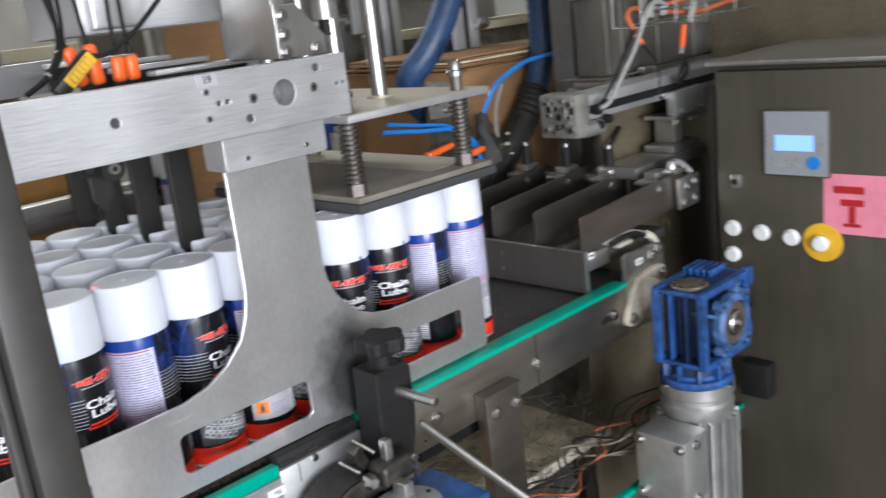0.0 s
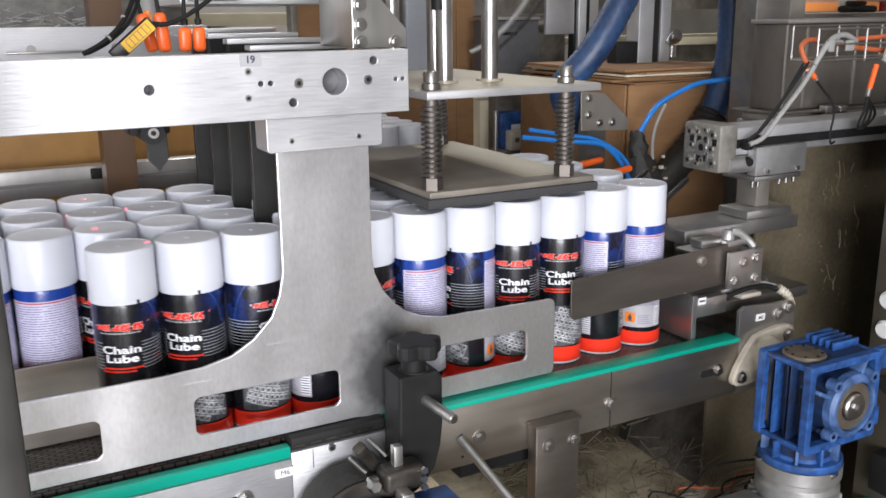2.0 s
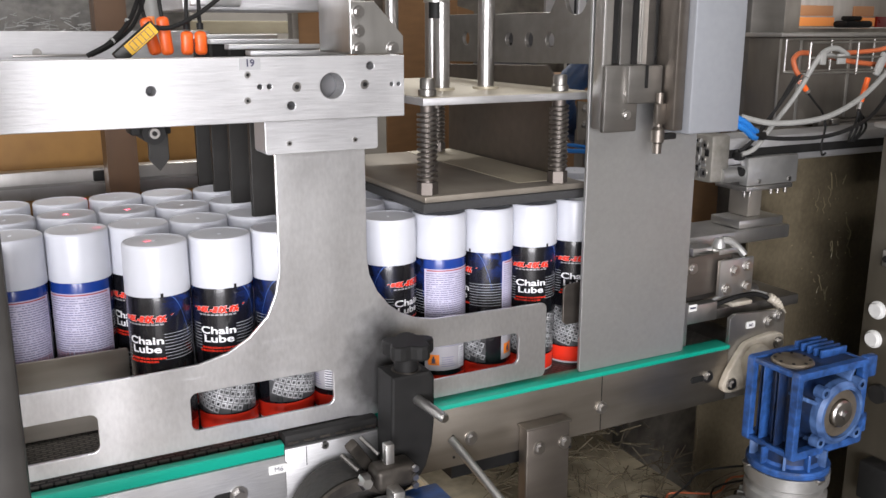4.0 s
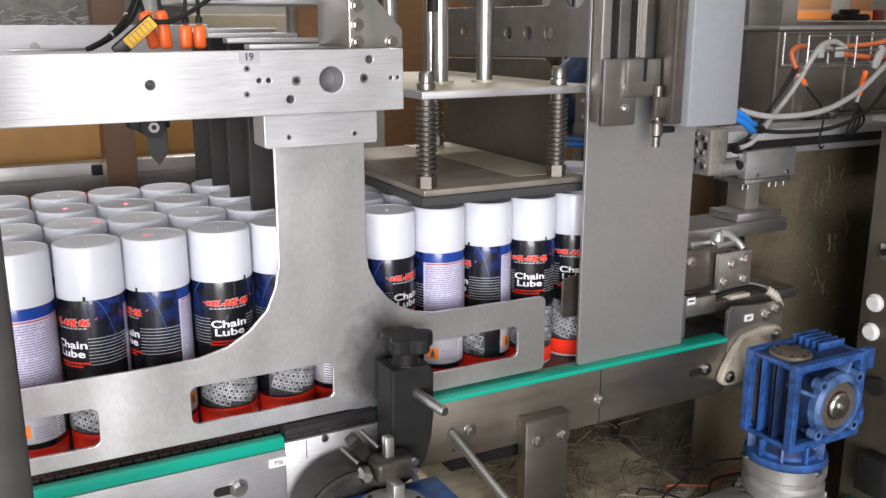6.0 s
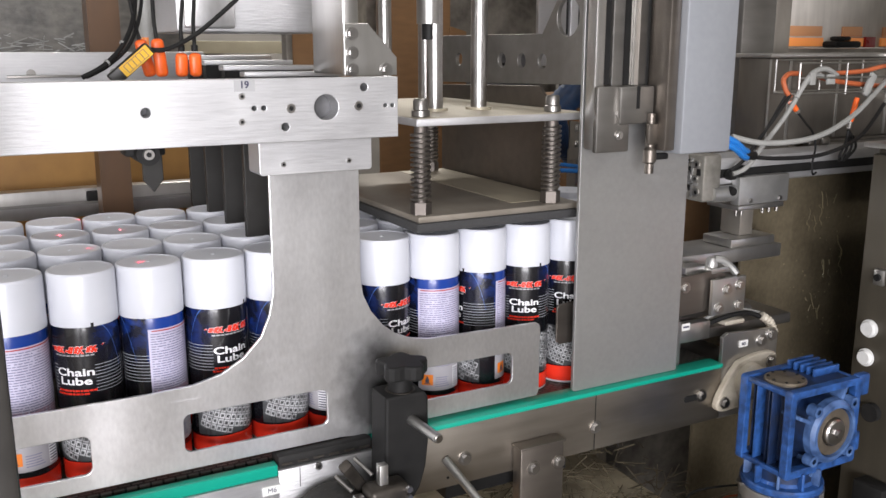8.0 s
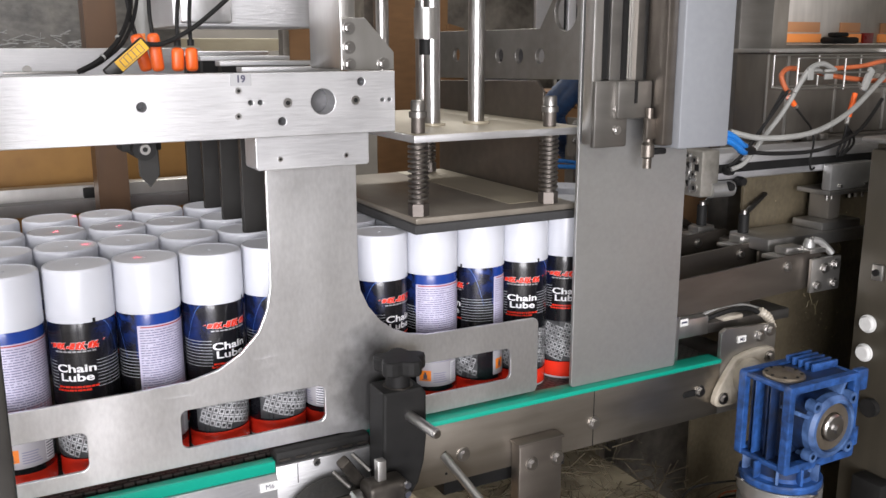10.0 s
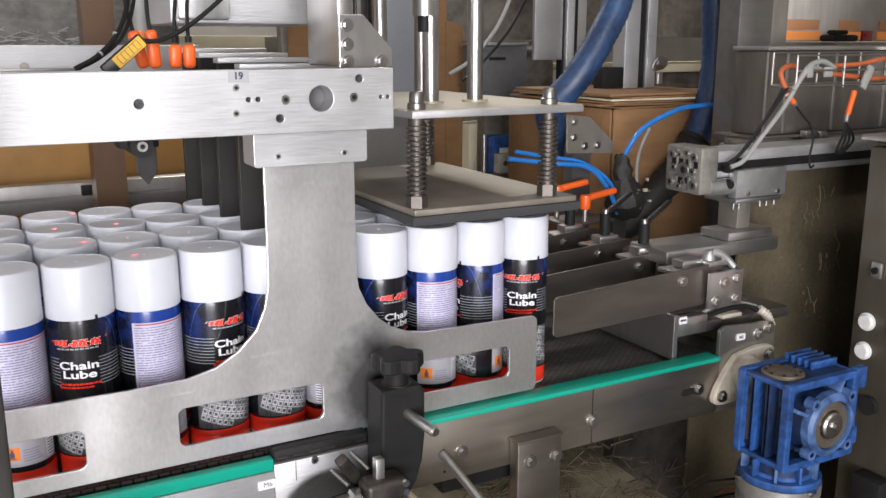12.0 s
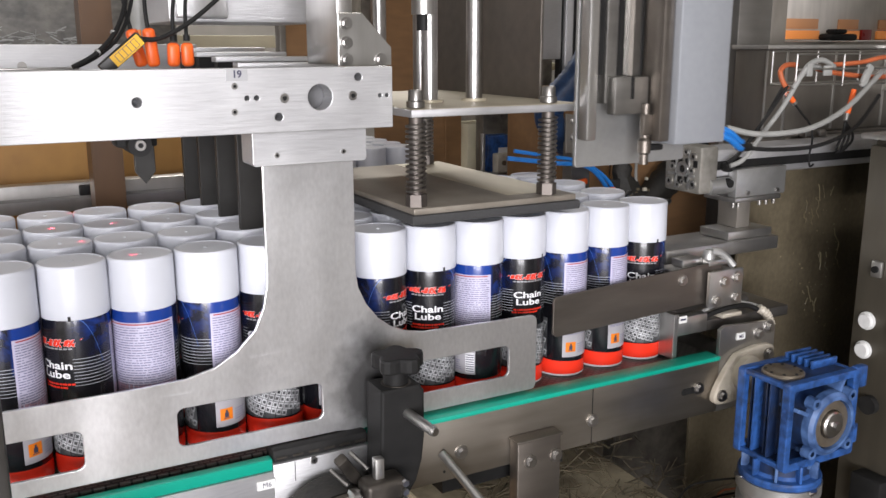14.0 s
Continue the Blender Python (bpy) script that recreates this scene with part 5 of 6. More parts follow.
def back_right():
    t = thing("suction_hose", "thick dark blue ribbed suction hose", "hose", "blue hoses")
    part("hose", tube([(1.18, 1.25, 1.62), (1.165, 1.25, 1.47), (1.125, 1.25, 1.39), (1.085, 1.26, 1.325), (1.056, 1.29, 1.275), (1.080, 1.32, 1.240), (1.125, 1.35, 1.215), (1.165, 1.36, 1.18)], 0.025, seg=16, steps=14, ribs=0.03), BLUEHOSE, t)
    t = thing("suction_hose", "thick dark blue ribbed suction hose", "hose", "blue hoses")
    part("hose", tube([(1.432, 1.30, 1.66), (1.435, 1.30, 1.48), (1.444, 1.30, 1.34), (1.425, 1.30, 1.24), (1.37, 1.30, 1.155), (1.29, 1.30, 1.085), (1.22, 1.32, 1.02)], 0.027, seg=16, steps=14, ribs=0.03), BLUEHOSE, t)
    part("greasy_sleeve", tube([(1.405, 1.30, 1.205), (1.37, 1.30, 1.155), (1.29, 1.30, 1.085), (1.22, 1.32, 1.02)], 0.0295, seg=16, steps=10, ribs=0.05), GREASE, t, "black greasy lower end")
    t = thing("air_tubes", "loose bright blue and clear air tubes", "tubing")
    part("tube", tube([(1.186, 1.245, 1.190), (1.205, 1.24, 1.222), (1.232, 1.24, 1.242), (1.296, 1.24, 1.265), (1.35, 1.25, 1.270), (1.44, 1.26, 1.268), (1.485, 1.27, 1.24), (1.475, 1.28, 1.20)], 0.0045), BLUETUBE, t)
    part("tube", tube([(1.232, 1.236, 1.236), (1.212, 1.235, 1.20), (1.206, 1.235, 1.165), (1.21, 1.235, 1.12)], 0.0028), GREYTUBE, t)
    part("tube", tube([(0.95, 1.26, 1.195), (1.03, 1.245, 1.184), (1.102, 1.24, 1.173), (1.147, 1.24, 1.132), (1.175, 1.245, 1.085)], 0.0040), BLUETUBE, t)
    part("tube", tube([(0.97, 1.27, 1.205), (1.04, 1.265, 1.192), (1.10, 1.255, 1.180), (1.155, 1.25, 1.145), (1.19, 1.25, 1.09)], 0.0034), BLUETUBE, t)
    t = thing("open_carton", "open brown cardboard carton with raised flaps", "carton")
    part("front", box((1.235, 1.34, 0.95), (1.52, 1.345, 1.262), 0.001), CARD, t)
    part("side", box((1.230, 1.345, 0.95), (1.2348, 1.70, 1.262), 0.001), CARD, t)
    part("back", box((1.235, 1.69, 0.95), (1.52, 1.695, 1.262), 0.001), CARD, t)
    part("side", box((1.5202, 1.345, 0.95), (1.525, 1.70, 1.262), 0.001), CARD, t)
    for k in range(6):
        part("flat_sheet", box((-0.145, -0.17, 0.0), (0.145, 0.17, 0.0035)), CREAM if k == 3 else CARD, t).matrix_basis = pose(1.375 - 0.008 * (k % 3), 1.51 - 0.005 * k, 1.263 + 0.005 * k, 0, 0, (4, -6, 2, -3, 7, -2)[k])
    part("stand", box((1.235, 1.34, 0.0), (1.52, 1.70, 0.949)), BACKGREY, t)
    for x, y, z in ((1.054, 1.263, 1.130), (1.080, 1.216, 1.119)):
        t = thing("toggle_lever", "orange plastic clamping lever on a steel stud", "lever", "orange levers")
        part("lever", box((-0.008, -0.006, 0.0), (0.066, 0.006, 0.011), 0.004, seg=3), ORANGE, t).matrix_basis = pose(0, 0, 0, 0, -8, 0)
        part("pivot", lathe([(0.006, -0.014), (0.0085, -0.013), (0.010, 0.004), (0.009, 0.011), (0, 0.012)], 20), ORANGE, t)
        part("stud", rod((0, 0, 1.0845 - z), (0, 0, -0.013), 0.004), STEEL, t)
        t.matrix_world = pose(x, y, z)
    t = thing("guard_plate", "dull steel corner plate with bolts behind the fins", "bracket")
    sheet("plate", [(1.084, 1.195), (1.186, 1.190), (1.185, 1.210), (1.132, 1.256), (1.082, 1.262)], [], 0.004, on_xz(1.281), TERMINAL, t)
    for x, z in ((1.098, 1.222), (1.122, 1.206), (1.150, 1.206), (1.098, 1.25)):
        bolt((x, 1.2785, z), (0, -1, 0), 0.0042, t)
    part("leg", box((1.10, 1.2835, 0.0), (1.14, 1.31, 1.21)), DARKSTEEL, t)
    part("lever_bracket", box((1.035, 1.208, 1.0785), (1.14, 1.2833, 1.0843), 0.001), DARKSTEEL, t)
    t = thing("greasy_fitting", "black grease-caked air fitting with blue tube", "fitting")
    bm = lathe([(0, 0.075), (0.008, 0.074), (0.013, 0.060), (0.017, 0.045), (0.016, 0.030), (0.026, 0.018), (0.034, 0.0), (0.036, -0.018), (0.028, -0.034), (0.018, -0.045), (0, -0.046)], 18)
    rng = random.Random(8)
    for v in bm.verts:
        v.co += Vector((rng.uniform(-1, 1), rng.uniform(-1, 1), rng.uniform(-1, 1))) * 0.003
    bm.transform(pose(1.195, 1.252, 1.118, 0, -10, 0))
    part("body", bm, GREASE, t)
    for k in range(9):
        p = Vector((1.195 + rng.uniform(-0.03, 0.03), 1.219, 1.115 + rng.uniform(-0.025, 0.03)))
        part("crust_flake", box(p, p + Vector((rng.uniform(0.003, 0.008), 0.006, rng.uniform(0.003, 0.006))), 0.001), STRAW if k % 3 else SEAL, t)
    part("leg", box((1.18, 1.262, 0.0), (1.21, 1.280, 1.09)), DARKSTEEL, t)
    t = thing("profile_column", "pale aluminium profile column with a swivel clip", "column")
    part("profile", box((1.386, 1.50, 0.0), (1.425, 1.54, 2.2), 0.002), ALU, t)
    part("profile", box((1.448, 1.505, 0.9), (1.475, 1.535, 2.2), 0.002), ALU, t)
    part("groove", box((1.4255, 1.51, 0.9), (1.4475, 1.53, 2.2)), BLACK, t)
    part("clip", lathe([(0, 0.01), (0.012, 0.01), (0.014, 0), (0.008, -0.02)], 14, m=pose(1.47, 1.485, 1.342, 60)), CHROME, t)
    part("gusset", box((1.33, 1.50, 1.245), (1.3855, 1.53, 1.335), 0.002), BLACK, t)
    t = thing("far_shelf", "far machine bench with cream board edges", "bench")
    part("board", box((1.62, 1.82, 1.310), (2.3, 2.1, 1.330), 0.002), CREAM, t)
    part("board", box((1.62, 1.82, 1.246), (2.3, 2.1, 1.264), 0.002), CREAM, t)
    part("beam", box((1.62, 1.86, 1.266), (2.3, 2.05, 1.308)), BACKGREY, t)
    part("upper", box((1.62, 1.95, 1.40), (2.3, 2.1, 1.75)), BACKGREY, t)
    part("bench_leg", box((1.64, 1.86, 0.0), (1.72, 2.05, 1.2455)), BACKGREY, t)
    part("bench_leg", box((2.2, 1.86, 0.0), (2.28, 2.05, 1.2455)), BACKGREY, t)
    part("clamp", rod((1.78, 1.84, 1.28), (1.78, 1.84, 1.318), 0.012), STEEL, t)
    t = thing("dark_upright", "dark painted machine upright with steel edge", "column")
    part("body", box((1.345, 1.15, 0.0), (1.425, 1.20, 2.2), 0.003), DARKSTEEL, t)
    part("face", box((1.426, 1.155, 1.225), (1.468, 1.195, 2.2), 0.002), TERMINAL, t)
    part("foot", box((1.315, 1.12, 1.196), (1.47, 1.1495, 1.214), 0.002), STEEL, t)


back_right()


def cylinder_unit():
    t = thing("pneumatic_cylinder", "aluminium rodless pneumatic cylinder with a cast end cap", "cylinder")
    y = 0.985
    part("end_cap", box((1.086, y - 0.030, 1.166), (1.122, y + 0.045, 1.236), 0.005), CASTDIM, t)
    rng = random.Random(5)
    ports = [(0.005, 1.201, 0.011), (-0.016, 1.221, 0.006), (0.031, 1.222, 0.006), (-0.017, 1.180, 0.0065), (0.032, 1.180, 0.006), (-0.001, 1.226, 0.0045), (0.014, 1.176, 0.0045), (0.014, 1.223, 0.004), (-0.014, 1.200, 0.005), (0.026, 1.203, 0.0055), (0.004, 1.182, 0.004)]
    for yy, z, r in ports:
        part("port", lathe([(0, -0.0015), (r * 0.5, -0.0015), (r * 0.55, 0.003), (r, 0.003), (r, -0.002)], 18, m=pose(1.0862, y + yy, z, 0, -90)), STEEL, t)
        part("port_bore", rod((1.0848, y + yy, z), (1.0842, y + yy, z), r * 0.48, seg=14), BLACK, t)
    for yy, z in ((-0.003, 1.212), (0.011, 1.212), (0.011, 1.184), (-0.003, 1.186), (0.026, 1.212), (-0.020, 1.210)):
        part("cap_pocket", box((1.0852, y + yy - 0.004, z - 0.005), (1.0859, y + yy + 0.004, z + 0.005)), BLACK, t)
    part("cap_web", box((1.0845, y - 0.020, 1.190), (1.0858, y + 0.036, 1.194), 0.0005), CAST, t)
    part("cap_web", box((1.0845, y + 0.017, 1.172), (1.0858, y + 0.021, 1.230), 0.0005), CAST, t)
    part("cap_web", box((1.0845, y - 0.009, 1.172), (1.0858, y - 0.005, 1.230), 0.0005), CAST, t)
    part("barrel", box((1.1225, y - 0.022, 1.188), (1.75, y + 0.036, 1.229), 0.004), ALU, t)
    part("barrel_groove", box((1.1225, y - 0.0235, 1.199), (1.75, y - 0.0222, 1.212)), BLACK, t)
    for k, (dx, dz) in enumerate(((0.010, 0.0), (0.034, 0.006), (0.012, -0.024), (0.036, -0.018))):
        part("air_fitting", lathe([(0, 0.016), (0.006, 0.016), (0.0075, 0.010), (0.0075, 0.003), (0.006, 0)], 14, m=pose(1.128 + dx, y - 0.023, 1.204 + dz, 90)), BLACK, t)
    part("end_boss", rod((1.108, y - 0.024, 1.176), (1.150, y - 0.026, 1.176), 0.012), CAST, t)
    part("tube", tube([(1.134, 0.945, 1.207), (1.155, 0.94, 1.216), (1.180, 0.935, 1.247), (1.212, 0.93, 1.285), (1.236, 0.93, 1.3145)], 0.0036), GREYTUBE, t, "grey cable bent up to the tray")
    part("tube", tube([(1.130, 0.947, 1.212), (1.150, 0.944, 1.225), (1.172, 0.94, 1.252), (1.202, 0.936, 1.288), (1.230, 0.936, 1.320)], 0.0024), BLACK, t)
    part("tube", tube([(1.132, 0.949, 1.206), (1.16, 0.946, 1.230), (1.186, 0.942, 1.262), (1.224, 0.94, 1.318)], 0.0022), BLACK, t)
    return t


cylinder_unit()


def cable_tray():
    t = thing("cable_tray", "wire mesh cable tray carrying orange and grey cables", "cable tray")
    def wire(p, q):
        return part("tray_wire", rod(p, q, 0.0016, seg=6), STEEL, t)

    for z in (1.3215, 1.344, 1.366):
        wire((1.239, 0.93, z), (1.95, 0.93, z))
    for z in (1.3195, 1.369):
        wire((1.290, 1.02, z), (1.95, 1.02, z))
    for k in range(7):
        x = 1.239 + 0.103 * k
        wire((x, 0.93, 1.3215), (x, 0.93, 1.366))
        wire((x + 0.05, 1.02, 1.3195), (x + 0.05, 1.02, 1.369))
        wire((x, 0.93, 1.3200), (x + 0.05, 1.02, 1.3185))
    part("cable", tube([(1.262, 0.95, 1.350), (1.240, 0.95, 1.350), (1.223, 0.945, 1.341), (1.2245, 0.94, 1.326), (1.232, 0.938, 1.3165)], 0.0038), CORAL, t, "orange cable")
    part("cable", tube([(1.30, 0.955, 1.347), (1.335, 0.95, 1.339), (1.40, 0.95, 1.332), (1.465, 0.95, 1.329), (1.60, 0.95, 1.340), (1.9, 0.95, 1.345)], 0.0038), CORAL, t, "orange cable")
    part("cable", tube([(1.36, 0.965, 1.349), (1.42, 0.96, 1.352), (1.48, 0.955, 1.360), (1.60, 0.96, 1.352), (1.9, 0.96, 1.350)], 0.0036), CORAL, t, "orange cable")
    part("cable", tube([(1.236, 0.930, 1.316), (1.249, 0.928, 1.336), (1.268, 0.93, 1.352), (1.300, 0.935, 1.357), (1.332, 0.94, 1.347)], 0.0040), GREYTUBE, t)
    part("cable", tube([(1.243, 0.934, 1.325), (1.262, 0.934, 1.343), (1.290, 0.94, 1.348), (1.322, 0.945, 1.341)], 0.0034), GREYTUBE, t)
    part("cable_tie", box((1.256, 0.924, 1.334), (1.268, 0.9275, 1.352), 0.001), GREYTUBE, t)
    part("cable_tie", box((1.300, 0.930, 1.334), (1.318, 0.9335, 1.349), 0.001), GREYTUBE, t)
    clip = box((-0.007, -0.003, -0.018), (0.007, 0.003, 0.020), 0.002)
    clip.transform(Matrix.Translation((1.397, 0.931, 1.331)) @ pose(0, 0, 0, 0, 28, 0))
    part("cable_clip", clip, GREYTUBE, t, "pale grey cable clip")
    for x, z, dx, dz in ((1.232, 1.3095, 0.012, -0.012), (1.380, 1.311, -0.013, -0.036)):
        part("plug", rod((x, 0.937, z), (x + dx, 0.935, z + dz), 0.0042), ORANGE, t, "orange cable plug")
        part("plug_tip", rod((x + dx, 0.935, z + dz), (x + dx * 1.3, 0.934, z + dz * 1.3), 0.0038), CHROME, t)
    part("lead", tube([(1.248, 0.935, 1.293), (1.268, 0.935, 1.276), (1.284, 0.935, 1.262), (1.293, 0.935, 1.240), (1.289, 0.935, 1.215), (1.292, 0.935, 1.198), (1.300, 0.935, 1.200)], 0.0016), BLACK, t)
    for k in range(4):
        part("lead", tube([(1.363, 0.934, 1.262), (1.360 + 0.007 * k, 0.934, 1.245), (1.352 + 0.011 * k, 0.936, 1.225 + 0.002 * k), (1.356 + 0.004 * k, 0.940, 1.214)], 0.0020), BLACK, t)
    part("hanger", box((1.60, 1.021, 1.30), (1.63, 1.048, 1.40), 0.002), STEEL, t)
    return t


def electric_boxes():
    t = thing("terminal_box", "long grey steel terminal box behind the cable tray", "box")
    part("box", box((1.308, 1.05, 1.235), (1.95, 1.118, 1.372), 0.004), BOXBROWN, t)
    for x in (1.352, 1.47, 1.60):
        part("seam", box((x, 1.0475, 1.238), (x + 0.006, 1.0496, 1.370), 0.001), STEEL, t)
    part("lid_edge", box((1.304, 1.044, 1.372), (1.95, 1.122, 1.379), 0.001), STEEL, t)
    part("side_edge", box((1.306, 1.0465, 1.24), (1.3095, 1.0496, 1.37), 0.001), STEEL, t)
    part("base", box((1.29, 1.04, 1.2295), (1.95, 1.14, 1.2345), 0.001), BOXBROWN, t)
    part("pedestal", box((1.296, 1.045, 1.2155), (1.362, 1.12, 1.2292), 0.002), TERMINAL, t)
    part("pedestal", box((1.46, 1.045, 1.2155), (1.95, 1.12, 1.2292), 0.002), TERMINAL, t)
    part("gland", box((1.385, 1.024, 1.228), (1.412, 1.0395, 1.242), 0.003), CHROME, t)
    part("gland", box((1.418, 1.024, 1.228), (1.438, 1.0395, 1.240), 0.003), CHROME, t)
    t = thing("upper_housing", "dull machine housing with an orange window strip", "housing")
    part("body", box((1.75, 1.42, 1.05), (2.6, 1.52, 1.386), 0.004), TERMINAL, t)
    part("window", box((1.72, 1.44, 1.388), (2.6, 1.46, 1.80), 0.003), FROST, t, "streaked frosted pane")
    for x0, x1 in ((1.777, 1.893), (1.952, 2.030), (2.094, 2.30)):
        part("amber_pane", box((x0, 1.432, 1.3905), (x1, 1.4385, 1.4095), 0.001), ORANGEGLOW, t, "backlit amber window pane")
        part("amber_pane", box((x0 + 0.006, 1.434, 1.413), (x1 - 0.004, 1.4385, 1.435), 0.001), AMBERDIM, t, "dim amber window pane")
    part("red_strip", box((2.036, 1.430, 1.388), (2.070, 1.4385, 1.412), 0.001), REDDARK, t)
    part("latch", box((1.86, 1.37, 1.387), (1.945, 1.41, 1.402), 0.006), BLACK, t)
    part("latch_lever", box((1.872, 1.375, 1.4022), (1.915, 1.40, 1.412), 0.004), BLACK, t)
    part("foot", box((1.76, 1.43, 0.0), (2.6, 1.51, 1.0495)), BACKGREY, t)


cable_tray()
electric_boxes()


def cabinet():
    """Control cabinet at the end of the line; its door faces back along the belt."""
    t = thing("control_cabinet", "brown-grey steel control cabinet with screen and buttons", "cabinet")
    x = 1.31
    part("body", box((x + 0.004, 0.20, 0.45), (x + 0.30, 0.842, 1.247), 0.004), CABINET, t)
    part("door", box((x - 0.016, 0.21, 0.46), (x + 0.003, 0.836, 1.240), 0.004), CABINET, t)
    part("roof", box((x - 0.02, 0.19, 1.248), (x + 0.31, 0.85, 1.256), 0.002), STEEL, t)
    part("leg", box((x + 0.03, 0.78, 0.0), (x + 0.08, 0.83, 0.449)), DARKSTEEL, t)
    part("leg", box((x + 0.03, 0.22, 0.0), (x + 0.08, 0.27, 0.449)), DARKSTEEL, t)
    f = x - 0.0165
    d = part("display", box((f - 0.006, 0.648, 1.077), (f, 0.752, 1.181), 0.002), CABINET, t, "grey operator display")
    part("bezel", box((f - 0.0072, 0.651, 1.080), (f - 0.0062, 0.749, 1.178)), GREYPAINT, d)
    part("screen", box((f - 0.0088, 0.673, 1.118), (f - 0.0074, 0.732, 1.142)), SCREEN, d, "lit blue screen")
    for k in range(3):
        for y in (0.656, 0.737):
            part("key", box((f - 0.0086, y, 1.119 + 0.009 * k), (f - 0.0074, y + 0.009, 1.125 + 0.009 * k)), GREYTUBE, d)
    for k in range(4):
        for z in (1.092, 1.102):
            part("key", box((f - 0.0086, 0.695 + 0.012 * k, z), (f - 0.0074, 0.703 + 0.012 * k, z + 0.006)), GREYTUBE, d)
    part("key_pad", rod((f - 0.0074, 0.672, 1.100), (f - 0.009, 0.672, 1.100), 0.010), BLUETUBE, d, "round blue key")
    part("lock", box((f - 0.006, 0.793, 1.052), (f, 0.810, 1.076), 0.002), STEEL, t)
    part("lock_core", rod((f - 0.010, 0.8015, 1.064), (f, 0.8015, 1.064), 0.005), BLACK, t)
    for y, z in ((0.810, 0.984), (0.760, 0.981), (0.711, 0.978), (0.811, 0.939)):
        part("push_button", lathe([(0, 0.008), (0.010, 0.008), (0.011, 0.006), (0.0115, 0.004), (0.0135, 0.003), (0.0135, 0)], 24, m=pose(f, y, z, 0, -90)), WHITETAG, t, "round white push button")
    part("stop_ring", lathe([(0.011, 0.002), (0.030, 0.002), (0.031, 0)], 30, m=pose(f, 0.662, 0.975, 0, -90)), YELLOW, t, "yellow ring round the stop button")
    part("stop_button", lathe([(0, 0.016), (0.010, 0.015), (0.013, 0.010), (0.010, 0.004), (0.010, 0)], 24, m=pose(f, 0.662, 0.975, 0, -90)), WHITETAG, t)
    part("paper", box((f - 0.0015, 0.560, 0.992), (f - 0.0003, 0.660, 1.084)), PINK, t, "pink paper notice")
    for y0, y1, z0, z1 in ((0.60, 0.645, 1.055, 1.066), (0.612, 0.622, 1.0095, 1.0355), (0.600, 0.634, 1.036, 1.046), (0.604, 0.630, 1.004, 1.009)):
        part("print_bar", box((f - 0.0024, y0, z0), (f - 0.0016, y1, z1)), REDDARK, t)
    part("gland", rod((f - 0.01, 0.79, 0.86), (f, 0.79, 0.86), 0.014), RUBBER, t)
    part("small_box", box((f - 0.03, 0.74, 0.70), (f, 0.79, 0.76), 0.003), BLACK, t)
    return t


cabinet()


